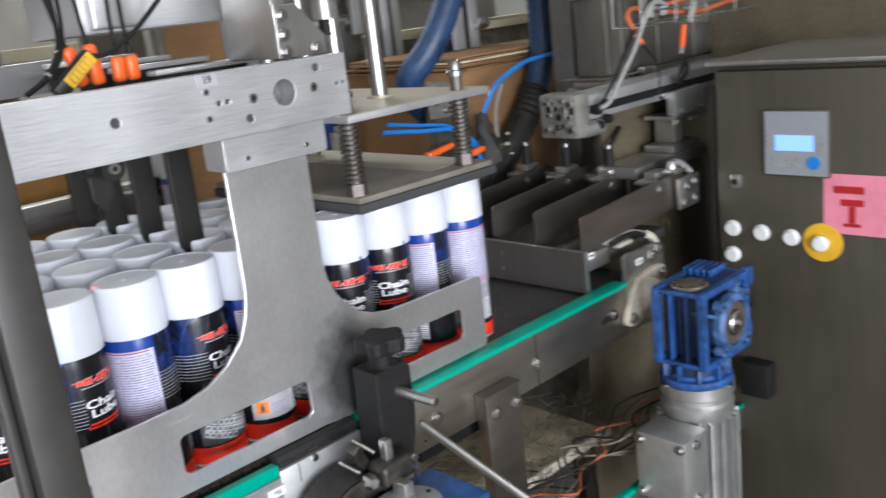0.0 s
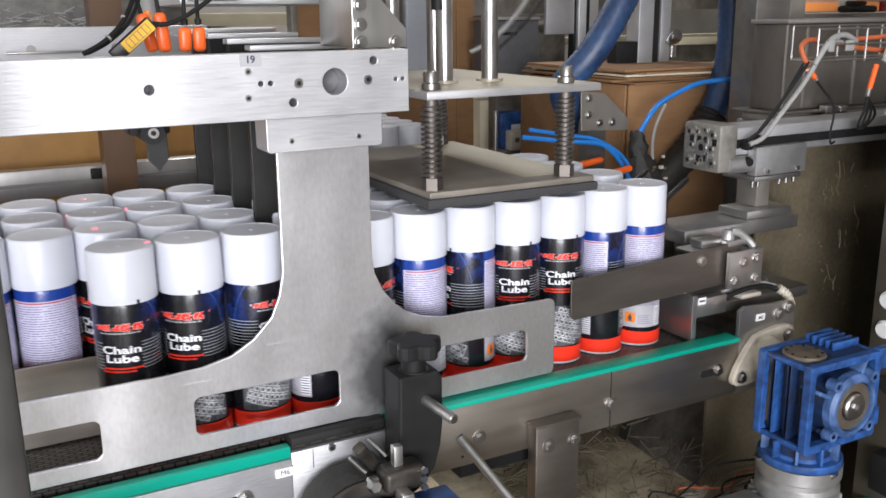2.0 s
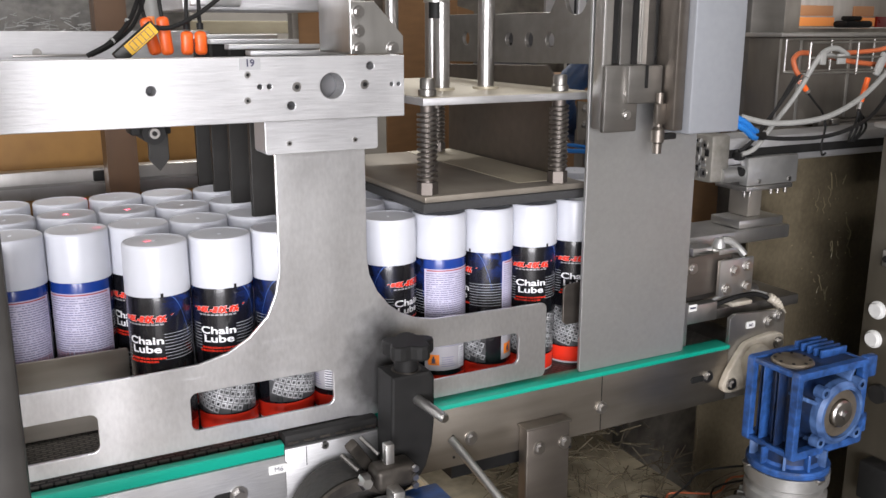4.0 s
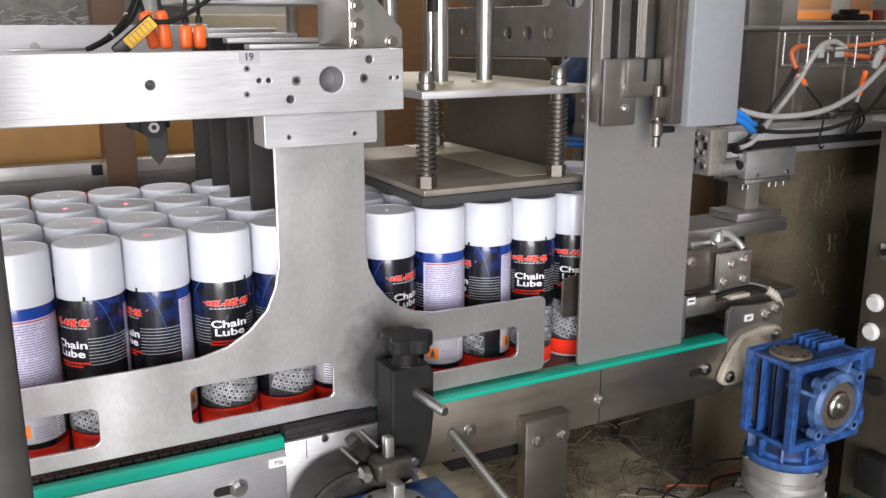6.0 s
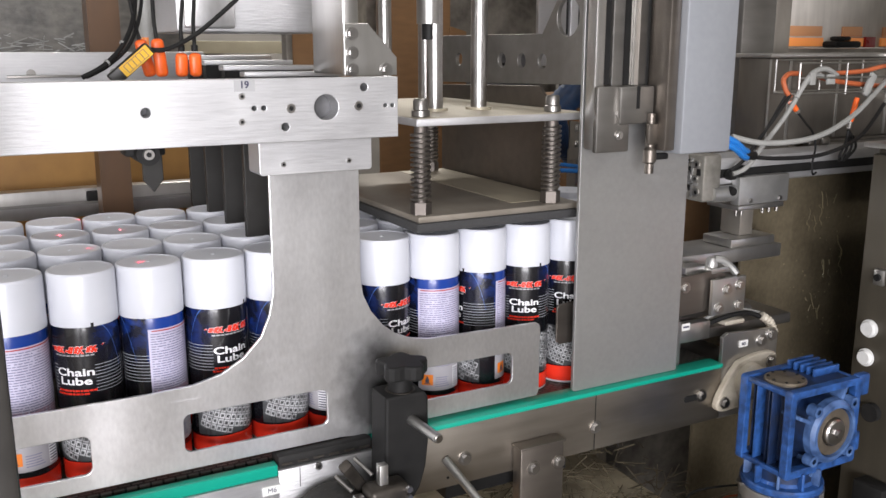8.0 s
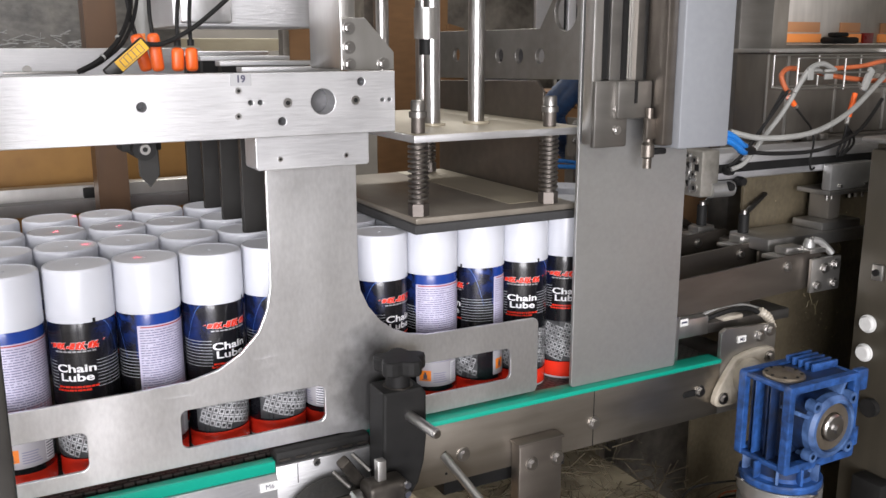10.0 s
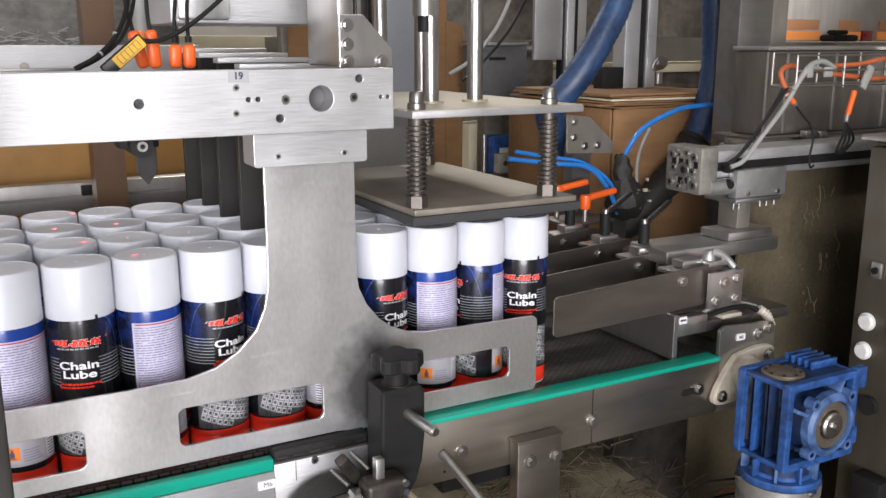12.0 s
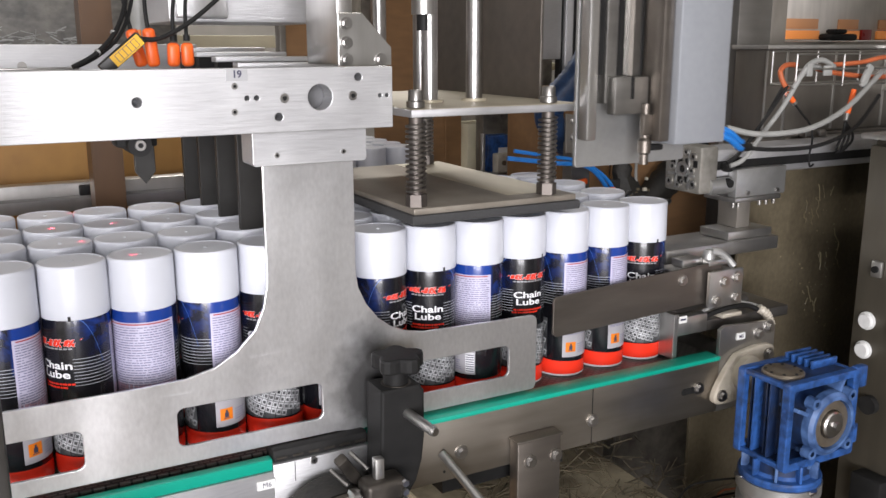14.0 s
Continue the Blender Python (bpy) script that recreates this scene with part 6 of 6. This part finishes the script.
def grimy_screen():
    t = thing("machine_screen", "grimy olive-brown guard screen at the end of the line", "guard")
    sheet("screen_sheet", [(1.172, 0.0), (1.70, 0.0), (1.70, 1.195), (1.255, 1.195), (1.255, 0.965), (1.172, 0.965)], [], 0.006, on_xz(1.033), OLIVE, t)
    part("end_sheet", box((1.62, -0.2, 0.0), (1.63, 1.02, 2.4), 0.001), OLIVE, t)
    rng = random.Random(9)
    bm = bmesh.new()
    for k in range(16):
        x, z = rng.gauss(1.445, 0.03), rng.uniform(0.93, 1.15)
        pts = []
        for j in range(rng.choice((3, 4, 6, 8))):
            pts.append((x, 1.0291, z))
            x += rng.gauss(0.001, 0.0035)
            z -= abs(rng.gauss(0.006, 0.004))
        tube(pts, rng.uniform(0.0003, 0.0008), bm, 5, 3)
    for k in range(70):
        x, z, r = rng.gauss(1.445, 0.045), rng.uniform(0.75, 1.16), rng.uniform(0.0004, 0.0013)
        rod((x, 1.0288, z), (x, 1.0296, z), r, bm, 6)
    tagged(part("dried_splashes", bm, STRAWPALE, t, "dried pale splashes"), kind="stuff")
    t = thing("lower_wall", "grimy brown machine bed wall beneath the conveyor", "machine bed")
    part("wall", box((0.30, 1.36, 0.0), (1.62, 1.38, 0.93)), BED, t)
    t = thing("drip_tray", "pale dirty drip tray on brackets under the conveyor", "tray")
    part("tray", box((0.74, 0.95, 0.655), (1.10, 1.30, 0.662), 0.002), TRAY, t)
    part("rim", box((0.74, 0.943, 0.655), (1.10, 0.949, 0.672), 0.001), SEAL, t)
    part("stand", box((0.80, 1.0, 0.0), (0.86, 1.06, 0.654)), DARKSTEEL, t)
    part("stand", box((1.0, 1.0, 0.0), (1.06, 1.06, 0.654)), DARKSTEEL, t)
    t = thing("lower_rail", "lower rail with green strip under the conveyor", "rail")
    part("strip", box((0.80, 0.80, 0.660), (1.30, 0.812, 0.668), 0.001), GREEN, t)
    part("bar", box((0.80, 0.80, 0.62), (1.30, 0.812, 0.6596), 0.001), DARKSTEEL, t)
    part("stand", box((1.2, 0.802, 0.0), (1.24, 0.81, 0.6195)), DARKSTEEL, t)
    t = thing("loose_wires", "tangle of thin orange and brown wires under the conveyor", "wires")
    for k in range(9):
        z = 0.68 + 0.006 * k
        pts = [(0.74 + 0.05 * j + rng.uniform(-0.01, 0.01), 0.84 + rng.uniform(-0.03, 0.05), z + 0.004 * j + rng.uniform(-0.008, 0.008)) for j in range(9)]
        part("wire", tube(pts, 0.0016, seg=6, steps=4), CORAL if k == 4 else (BRONZE if k % 2 else BLACK), t)
    bm = bmesh.new()
    for k in range(420):
        p = Vector((rng.uniform(0.80, 1.15), rng.uniform(0.93, 1.28), 0.664 + abs(rng.gauss(0, 0.018))))
        d = Vector((rng.uniform(-1, 1), rng.uniform(-1, 1), rng.uniform(-0.3, 0.5))).normalized() * rng.uniform(0.006, 0.03)
        rod(p - d, p + d, rng.uniform(0.0005, 0.0014), bm, 4)
    ob = part("straw_litter", bm, STRAW)
    tagged(ob, "dried straw-like litter lying on the drip tray", "litter", kind="stuff")


grimy_screen()


def pusher_hoses():
    """A grey air hose and a black lead that trail behind the pusher; the origin is at their pusher end."""
    t = thing("trailing_hose", "grey air hose and black lead trailing from the pusher", "hose")
    part("hose", tube([(0, 0, 0), (0.05, -0.015, -0.010), (0.14, -0.02, -0.006), (0.24, 0.0, 0.017), (0.34, 0.03, 0.057), (0.47, 0.08, 0.102)], 0.0040), GREYTUBE, t, "grey air hose")
    part("lead", tube([(0.005, -0.015, -0.025), (0.07, -0.02, -0.032), (0.17, -0.015, -0.032), (0.28, 0.01, -0.013), (0.37, 0.04, 0.032)], 0.0030), BLACK, t, "black lead")
    t.matrix_world = pose(1.08, 0.90, 1.268)
    return t


HOSES = pusher_hoses()

# ---- spray cans ----
CAN_R, CAN_H, CAP_Z = 0.0326, 0.2215, 0.1720


def wrap(me, radius, z0):
    """Bend a flat mesh round a can: x becomes the way round, y the height; the front faces -y."""
    for v in me.vertices:
        a, r = v.co.x / CAN_R, radius
        v.co = (r * math.sin(a), -r * math.cos(a), z0 + v.co.y)
    return me


def patch(a0, a1, z0, z1, radius, n=14, bm=None):
    """A curved rectangle on the can between two angles (degrees from the front) and two heights."""
    bm = bm or bmesh.new()
    low, high = [], []
    for i in range(n + 1):
        a = radians(a0 + (a1 - a0) * i / n)
        p = Vector((radius * math.sin(a), -radius * math.cos(a), 0))
        low.append(bm.verts.new(p + Vector((0, 0, z0))))
        high.append(bm.verts.new(p + Vector((0, 0, z1))))
    for i in range(n):
        bm.faces.new((low[i], low[i + 1], high[i + 1], high[i]))
    return bm


def flat_mesh(me, mat):
    me.materials.clear()
    me.materials.append(mat)
    return me


def spray_can():
    t = thing("spray_can", "black and blue spray can with white cap", "spray can", "spray cans")
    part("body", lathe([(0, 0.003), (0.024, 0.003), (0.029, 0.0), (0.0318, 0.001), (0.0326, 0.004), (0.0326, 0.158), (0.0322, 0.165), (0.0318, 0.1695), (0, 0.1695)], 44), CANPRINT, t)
    part("cap", lathe([(0.0318, 0.1682), (0.0331, 0.1680), (0.0333, 0.1690), (0.0332, 0.178), (0.0328, 0.2180), (0.0324, 0.2201), (0.0314, 0.2213), (0.0300, 0.2214), (0.0294, 0.2208), (0.0025, 0.2205), (0.0016, 0.2213), (0, 0.2214)], 48), CAPWHITE, t, "glossy white plastic cap")
    part("cap_notch", patch(34, 39, 0.1672, 0.1722, 0.03345, 2), BLACK, t)
    me = letters("Chain\nLube", 0.0112, 0.00028, 0.84, 1.52)
    part("title", flat_mesh(wrap(me, CAN_R + 0.0003, 0.1165), WHITEPRINT), WHITEPRINT, t)
    # product mark: slanted jagged red strokes over a pale outline, no letters
    rng = random.Random(21)
    for name, grow, radius, mat in (("emblem_outline", 0.00022, 0.00018, WHITEPRINT), ("emblem", 0.0, 0.0003, RED)):
        rng.seed(21)
        bm = bmesh.new()
        strokes = [(-50, -30, 0.1452, 0.1464, 3), (27, 52, 0.1476, 0.1488, 3)]
        for a0, wide, tall in ((-43, 8, 0.0024), (-33, 7, 0.0028), (-8, 8, 0.0034), (2, 6, 0.0034), (22, 7, 0.0030)):
            strokes.append((a0, a0 + wide, 0.1449 - tall, 0.1449 + tall, 3))
        for a0, tall in ((-23, 0.0034), (11, 0.0040), (33, 0.0036)):
            for lean in (8, -8):
                strokes.append((a0 - lean / 2, a0 + 4.5 - lean / 2, 0.1449 - tall, 0.1449 + tall, lean))
        for k in range(6):
            a0 = -42 + 14 * k + rng.uniform(-2, 2)
            strokes.append((a0, a0 + rng.uniform(9, 12), 0.1443 + rng.uniform(-0.0016, 0.0012), 0.1456 + rng.uniform(-0.0016, 0.0012), 2))
        for a0, a1, z0, z1, lean in strokes:
            g = math.degrees(grow / CAN_R)
            q = []
            for a, z in ((a0 - g, z0 - grow), (a1 + g, z0 - grow), (a1 + g + lean, z1 + grow), (a0 - g + lean, z1 + grow)):
                a = radians(a)
                q.append(bm.verts.new(((CAN_R + radius) * math.sin(a), -(CAN_R + radius) * math.cos(a), z)))
            bm.faces.new(q)
        tagged(part(name, bm, mat, t, "red product mark" if name == "emblem" else ""), kind="stuff")
    bm = bmesh.new()
    for k in range(9):
        patch(-36 + 8.2 * k, -29.5 + 8.2 * k, 0.1382, 0.1398, CAN_R + 0.0003, 1, bm)
    part("small_line", bm, GREYPRINT, t)
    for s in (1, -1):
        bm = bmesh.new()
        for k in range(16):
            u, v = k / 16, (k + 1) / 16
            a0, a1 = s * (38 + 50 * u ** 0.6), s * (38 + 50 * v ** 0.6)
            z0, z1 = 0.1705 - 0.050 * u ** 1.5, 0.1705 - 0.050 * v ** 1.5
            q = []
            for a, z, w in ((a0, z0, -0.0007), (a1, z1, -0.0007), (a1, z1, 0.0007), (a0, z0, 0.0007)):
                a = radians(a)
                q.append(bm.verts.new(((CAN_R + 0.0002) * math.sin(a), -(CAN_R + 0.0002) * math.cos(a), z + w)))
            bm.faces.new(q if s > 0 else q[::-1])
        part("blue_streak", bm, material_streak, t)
    bm = bmesh.new()
    for z, a, b in ((0.1010, -34, 34), (0.0975, -38, 22)):
        while a < b:
            c = a + rng.uniform(3, 9)
            patch(a, c, z, z + 0.0021, CAN_R + 0.0003, 1, bm)
            a = c + 1.2
    part("red_line", bm, RED, t)
    # chain picture: three slanted runs of links over a grey ground
    bm = bmesh.new()
    for row in range(8):
        for k in range(-7, 8):
            a, z = 10.4 * k + 4.0 * row - 12, 0.0300 + 0.0072 * row - 0.0017 * k
            if not (0.0295 < z < 0.076 and abs(a) < 70) or (row > 5 and k < -3) or (row < 2 and k > 4):
                continue
            w, h, s = 4.6, 0.0033, 1.6
            for (b0, b1, c0, c1) in ((-w, w, -h, -h * 0.52), (-w, w, h * 0.46, h), (-w, -w * 0.58, -h * 0.5, h * 0.45), (w * 0.55, w, -h * 0.5, h * 0.45)):
                q = []
                for aa, zz in ((b0, c0), (b1, c0), (b1, c1), (b0, c1)):
                    r = radians(a + aa + s * zz / h)
                    q.append(bm.verts.new(((CAN_R + 0.0003) * math.sin(r), -(CAN_R + 0.0003) * math.cos(r), z + zz - 0.0007 * aa / w)))
                bm.faces.new(q)
    part("chain_picture", bm, CHAINPRINT, t, "silver picture of roller chain")
    bm = patch(-75, 75, 0.0255, 0.080, CAN_R + 0.00012, 14)
    part("picture_ground", bm, material_dark, t)
    # instruction panels on the back
    part("back_panel", patch(112, 248, 0.078, 0.156, CAN_R + 0.00012, 16), LILAC, t, "pale lilac instruction panel")
    part("lower_panel", patch(112, 214, 0.0275, 0.0775, CAN_R + 0.00012, 14), PALE, t, "pale grey hazard panel")
    bm = bmesh.new()
    rng = random.Random(3)
    for k in range(27):
        z = 0.0805 + 0.00268 * k
        a = 116
        while a < 240:
            b = min(244, a + rng.uniform(5, 19))
            patch(a, b, z, z + 0.00105, CAN_R + 0.0003, max(1, int((b - a) / 8)), bm)
            a = b + 1.6
    for k in range(11):
        z = 0.0585 + 0.00168 * k
        patch(116, rng.uniform(190, 210), z, z + 0.0007, CAN_R + 0.0003, 8, bm)
    for k in range(5):
        patch(150, rng.uniform(170, 186), 0.0325 + 0.0028 * k, 0.0334 + 0.0028 * k, CAN_R + 0.0003, 3, bm)
    part("fine_print", bm, SOFTINK, t)
    part("heading_line", patch(118, 240, 0.1535, 0.1548, CAN_R + 0.0004, 12), REDDARK, t)
    bm = patch(116, 244, 0.0790, 0.0900, CAN_R + 0.0002, 12)
    part("pink_foot", bm, material_pink, t)
    part("hazard_square", patch(120, 145, 0.0345, 0.0480, CAN_R + 0.0003, 4), ORANGEPRINT, t, "orange flame warning square")
    bm = patch(128.5, 136.5, 0.0375, 0.0430, CAN_R + 0.0005, 2)
    patch(130.5, 134.5, 0.0430, 0.0460, CAN_R + 0.0005, 2, bm)
    patch(126, 139, 0.0362, 0.0370, CAN_R + 0.0005, 2, bm)
    part("flame_mark", bm, INK, t)
    part("bar_code", patch(192, 212, 0.030, 0.056, CAN_R + 0.0003, 4), WHITEPRINT, t, "white bar code")
    bm = bmesh.new()
    for k in range(8):
        patch(193, 211, 0.0315 + 0.003 * k, 0.0327 + 0.003 * k, CAN_R + 0.0005, 3, bm)
    part("code_bars", bm, INK, t)
    return t


material_dark = material("dark_grey_picture", (0.085, 0.088, 0.092), 0.3, 0.0, (0.008, 0.008, 0.009), 90, bump=0.0, blotch=30)
CHAINPRINT = material("white_chain_print", (0.62, 0.63, 0.64), 0.3, 0.0, (0.05, 0.05, 0.052), 150, bump=0.0, blotch=45)
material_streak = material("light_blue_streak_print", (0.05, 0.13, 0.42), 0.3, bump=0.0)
material_pink = material("faded_pink_print", (0.50, 0.30, 0.38), 0.4, bump=0.0)

PITCH, LEAD = 0.067, 0.767
EYE = (0.141, -0.01)


STEPS = (0, 0.01, 0.046, 0.097, 0.16, 0.244, 0.345, 0.455, 0.58, 0.69, 0.826, 0.948, 0.985, 1.0)
EARLY = (0.10, 0.115, 0.155, 0.235, 0.32, 0.425, 0.54, 0.63, 0.695, 0.75, 0.827, 0.915, 0.985, 1.0)
FIRST = [1.0 + 0.1 * i for i in range(14)]
SECOND = [11.9 + 0.1 * i for i in range(14)]


def advance(t):
    """How far the queue has moved: three places a cycle, gently started and stopped."""
    return 3 * PITCH * float(np.interp(t, FIRST, EARLY) + np.interp(t, SECOND, STEPS))


def late(t):
    """The tail of the front row catches up after the rest has moved."""
    return 3 * PITCH * float(min(1, max(0, (t - 3.35) / 1.6)) + np.interp(t, SECOND, STEPS))


def pusher_y(t):
    keys = ((0, 1.65), (1.9, 1.65), (2.0, 1.61), (2.1, 1.52), (2.2, 1.395), (2.3, 1.255), (2.4, 1.092), (2.5, 0.95), (2.6, 0.868), (2.8, 0.842), (3.0, 0.836), (10.5, 0.836), (10.6, 0.846), (10.7, 0.866),
            (10.8, 0.904), (10.9, 0.95), (11.0, 1.010), (11.1, 1.073), (11.2, 1.141), (11.3, 1.212), (11.4, 1.285), (11.5, 1.38), (11.6, 1.479), (11.7, 1.565), (11.8, 1.622), (11.9, 1.645), (12.0, 1.65),
            (13.0, 1.65), (13.1, 1.62), (13.2, 1.55), (13.3, 1.46), (13.4, 1.350), (13.5, 1.202), (13.6, 1.047), (13.7, 0.93), (13.8, 0.870), (14.0, 0.840))
    for (a, p), (b, q) in zip(keys, keys[1:]):
        if t <= b:
            return p + (q - p) * max(0, t - a) / (b - a)
    return keys[-1][1]


FACES = {0: -146, 1: 129, 2: 8, 3: 2, 4: -74, 5: -144, 6: 46, 7: 134, 8: 40, 9: -30, 10: -12, 11: -28, 12: -150, 13: 130, 14: -60, 15: -115, 16: 10, 17: 80}
LATER = {3: -4, 4: -101, 5: -116, 6: 13, 7: 134, 8: -14, 9: 47, 10: -143, 11: -27, 12: -123, 13: 156, 14: -60, 15: -115}
SECOND_ROW = {10: -40, 11: 172, 12: 178, 13: -172}
CANS = []


def place_cans():
    first = spray_can()
    rng = random.Random(11)
    made = 0
    for row in range(4):
        for k in range(18):
            ob = first if made == 0 else copy_thing(first, Matrix())
            made += 1
            turn = FACES[k] if row == 0 else rng.uniform(0, 360)
            if row == 1 and k in SECOND_ROW:
                turn = SECOND_ROW[k]
            CANS.append((ob, row, k, turn, rng.uniform(-0.0012, 0.0012), rng.uniform(-0.0015, 0.0015)))


place_cans()


def earlier_batch():
    """Twelve cans of the batch before, already pushed over to the far table."""
    rng = random.Random(31)
    for row in range(4):
        for k in range(3):
            x, y = LEAD + 3 * PITCH - PITCH * k + rng.uniform(-0.001, 0.001), 1.7165 + 0.067 * row
            BATCH.append((copy_thing(CANS[0][0], Matrix()), x, y, rng.uniform(0, 360)))


BATCH = []
earlier_batch()


# ---- all that moves ----
def can_rows(row, k, turn, dx, dy):
    times = [0.0, 0.7, *FIRST, 2.6, 3.2, 3.3, 3.45, 4.0, 4.85, 4.98, 5.3, 8.2, 10.3, 11.8, *SECOND, 13.4, 14.0]
    if k < 3:
        times = [t for t in times if t <= 8.2] + [10.3 + 0.1 * i for i in range(18)] + [12.6, 14.0]
    rows = []
    for t in times:
        x = LEAD - PITCH * k + dx + (advance(t) if row or k < 11 else late(t))
        y = LANE0 + LANE * row + dy
        z = 0.9502
        if k < 3:
            x = LEAD - PITCH * k + dx + advance(min(t, 8))
            y = max(y, 0 if t < 9 else pusher_y(min(t, 12.6)) + 0.030 + 0.0030 + 0.0335 + 0.067 * row)
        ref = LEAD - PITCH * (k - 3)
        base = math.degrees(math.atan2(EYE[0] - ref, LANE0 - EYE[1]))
        face = turn
        if row == 0 and k == 9:
            face = np.interp(t, [3.2, 5.3, 6.5, 7.5, 12.0], [-22, 3, 13, 26, 32])
        if row == 0 and k == 10:
            face = np.interp(t, [3.2, 5.3, 6.5, 7.5, 12.0], [-12, -60, -92, -120, -143])
        if row == 0 and k == 11:
            face = np.interp(t, [5.3, 6.5, 7.5, 12.0], [-52, -40, -26, -10])
        if row == 0 and k in LATER and t > 11.88:
            start = {9: 32, 10: -143, 11: -10}.get(k, turn)
            face = start + (LATER[k] - start) * min(1, (t - 11.88) / 1.25)
        rows.append((t, pose(x, y, z, 0, 0, base + float(face))))
    return rows


def motions():
    for ob, x, y, turn in BATCH:
        walk(ob, [(t, pose(x, y + d, 0.9502, 0, 0, turn)) for t, d in ((0, 0), (2.45, 0), (2.55, 0.04), (2.75, 0.36), (2.85, 0.40), (14, 0.40))])
    for ob, row, k, turn, dx, dy in CANS:
        walk(ob, can_rows(row, k, turn, dx, dy))
    walk(FINS, [(t, pose(FIN_REST + s, 0, 0)) for t, s in (
        (0, 0), (0.45, 0), (0.6, -0.02), (0.9, -0.185), (1.05, -0.203), (8.6, -0.203), (8.75, -0.19), (9.3, -0.015), (9.5, 0), (11.5, 0), (11.6, -0.02), (11.85, -0.16), (12.0, -0.203), (14, -0.203))])
    walk(PAD, [(t, pose(0, 0, 1.1790 + s)) for t, s in ((0, -0.0070), (0.3, -0.0070), (0.7, 0), (8.4, 0), (8.9, -0.0070), (11.5, -0.0070), (12.1, 0), (14, 0))])
    walk(HEAD, [(t, pose(0, 0, 1.3015 + s)) for t, s in ((0, -0.024), (0.3, -0.024), (0.7, 0), (8.4, 0), (8.9, -0.024), (11.5, -0.024), (11.95, 0), (14, 0))])
    steps = [0, 1.8, *[1.9 + 0.1 * i for i in range(8)], 2.8, 3.0, 3.3, 10.4, *[10.5 + 0.1 * i for i in range(17)], 12.9, *[13.0 + 0.1 * i for i in range(11)]]
    walk(PUSHER, [(t, pose(0, pusher_y(t), 0)) for t in steps])
    rows = []
    for t in steps:
        s = (pusher_y(t) - 0.836) / 0.814
        rows.append((t, pose(1.08 - 0.045 * s, 0.90 + 0.72 * s, 1.268 + 0.055 * s, 0, -46 * s ** 2, 0)))
    walk(HOSES, rows)
    walk(BLADE, [(t, pose(0, 0.030, 0.9590 + s)) for t, s in (
        (0, 0.277), (2.9, 0.277), (3.0, 0.258), (3.2, 0.130), (3.35, 0.04), (3.5, 0), (10.55, 0), (10.75, -0.0075), (12.25, -0.0075), (12.35, 0.02), (12.7, 0.25), (12.85, 0.277), (14, 0.277))])


motions()
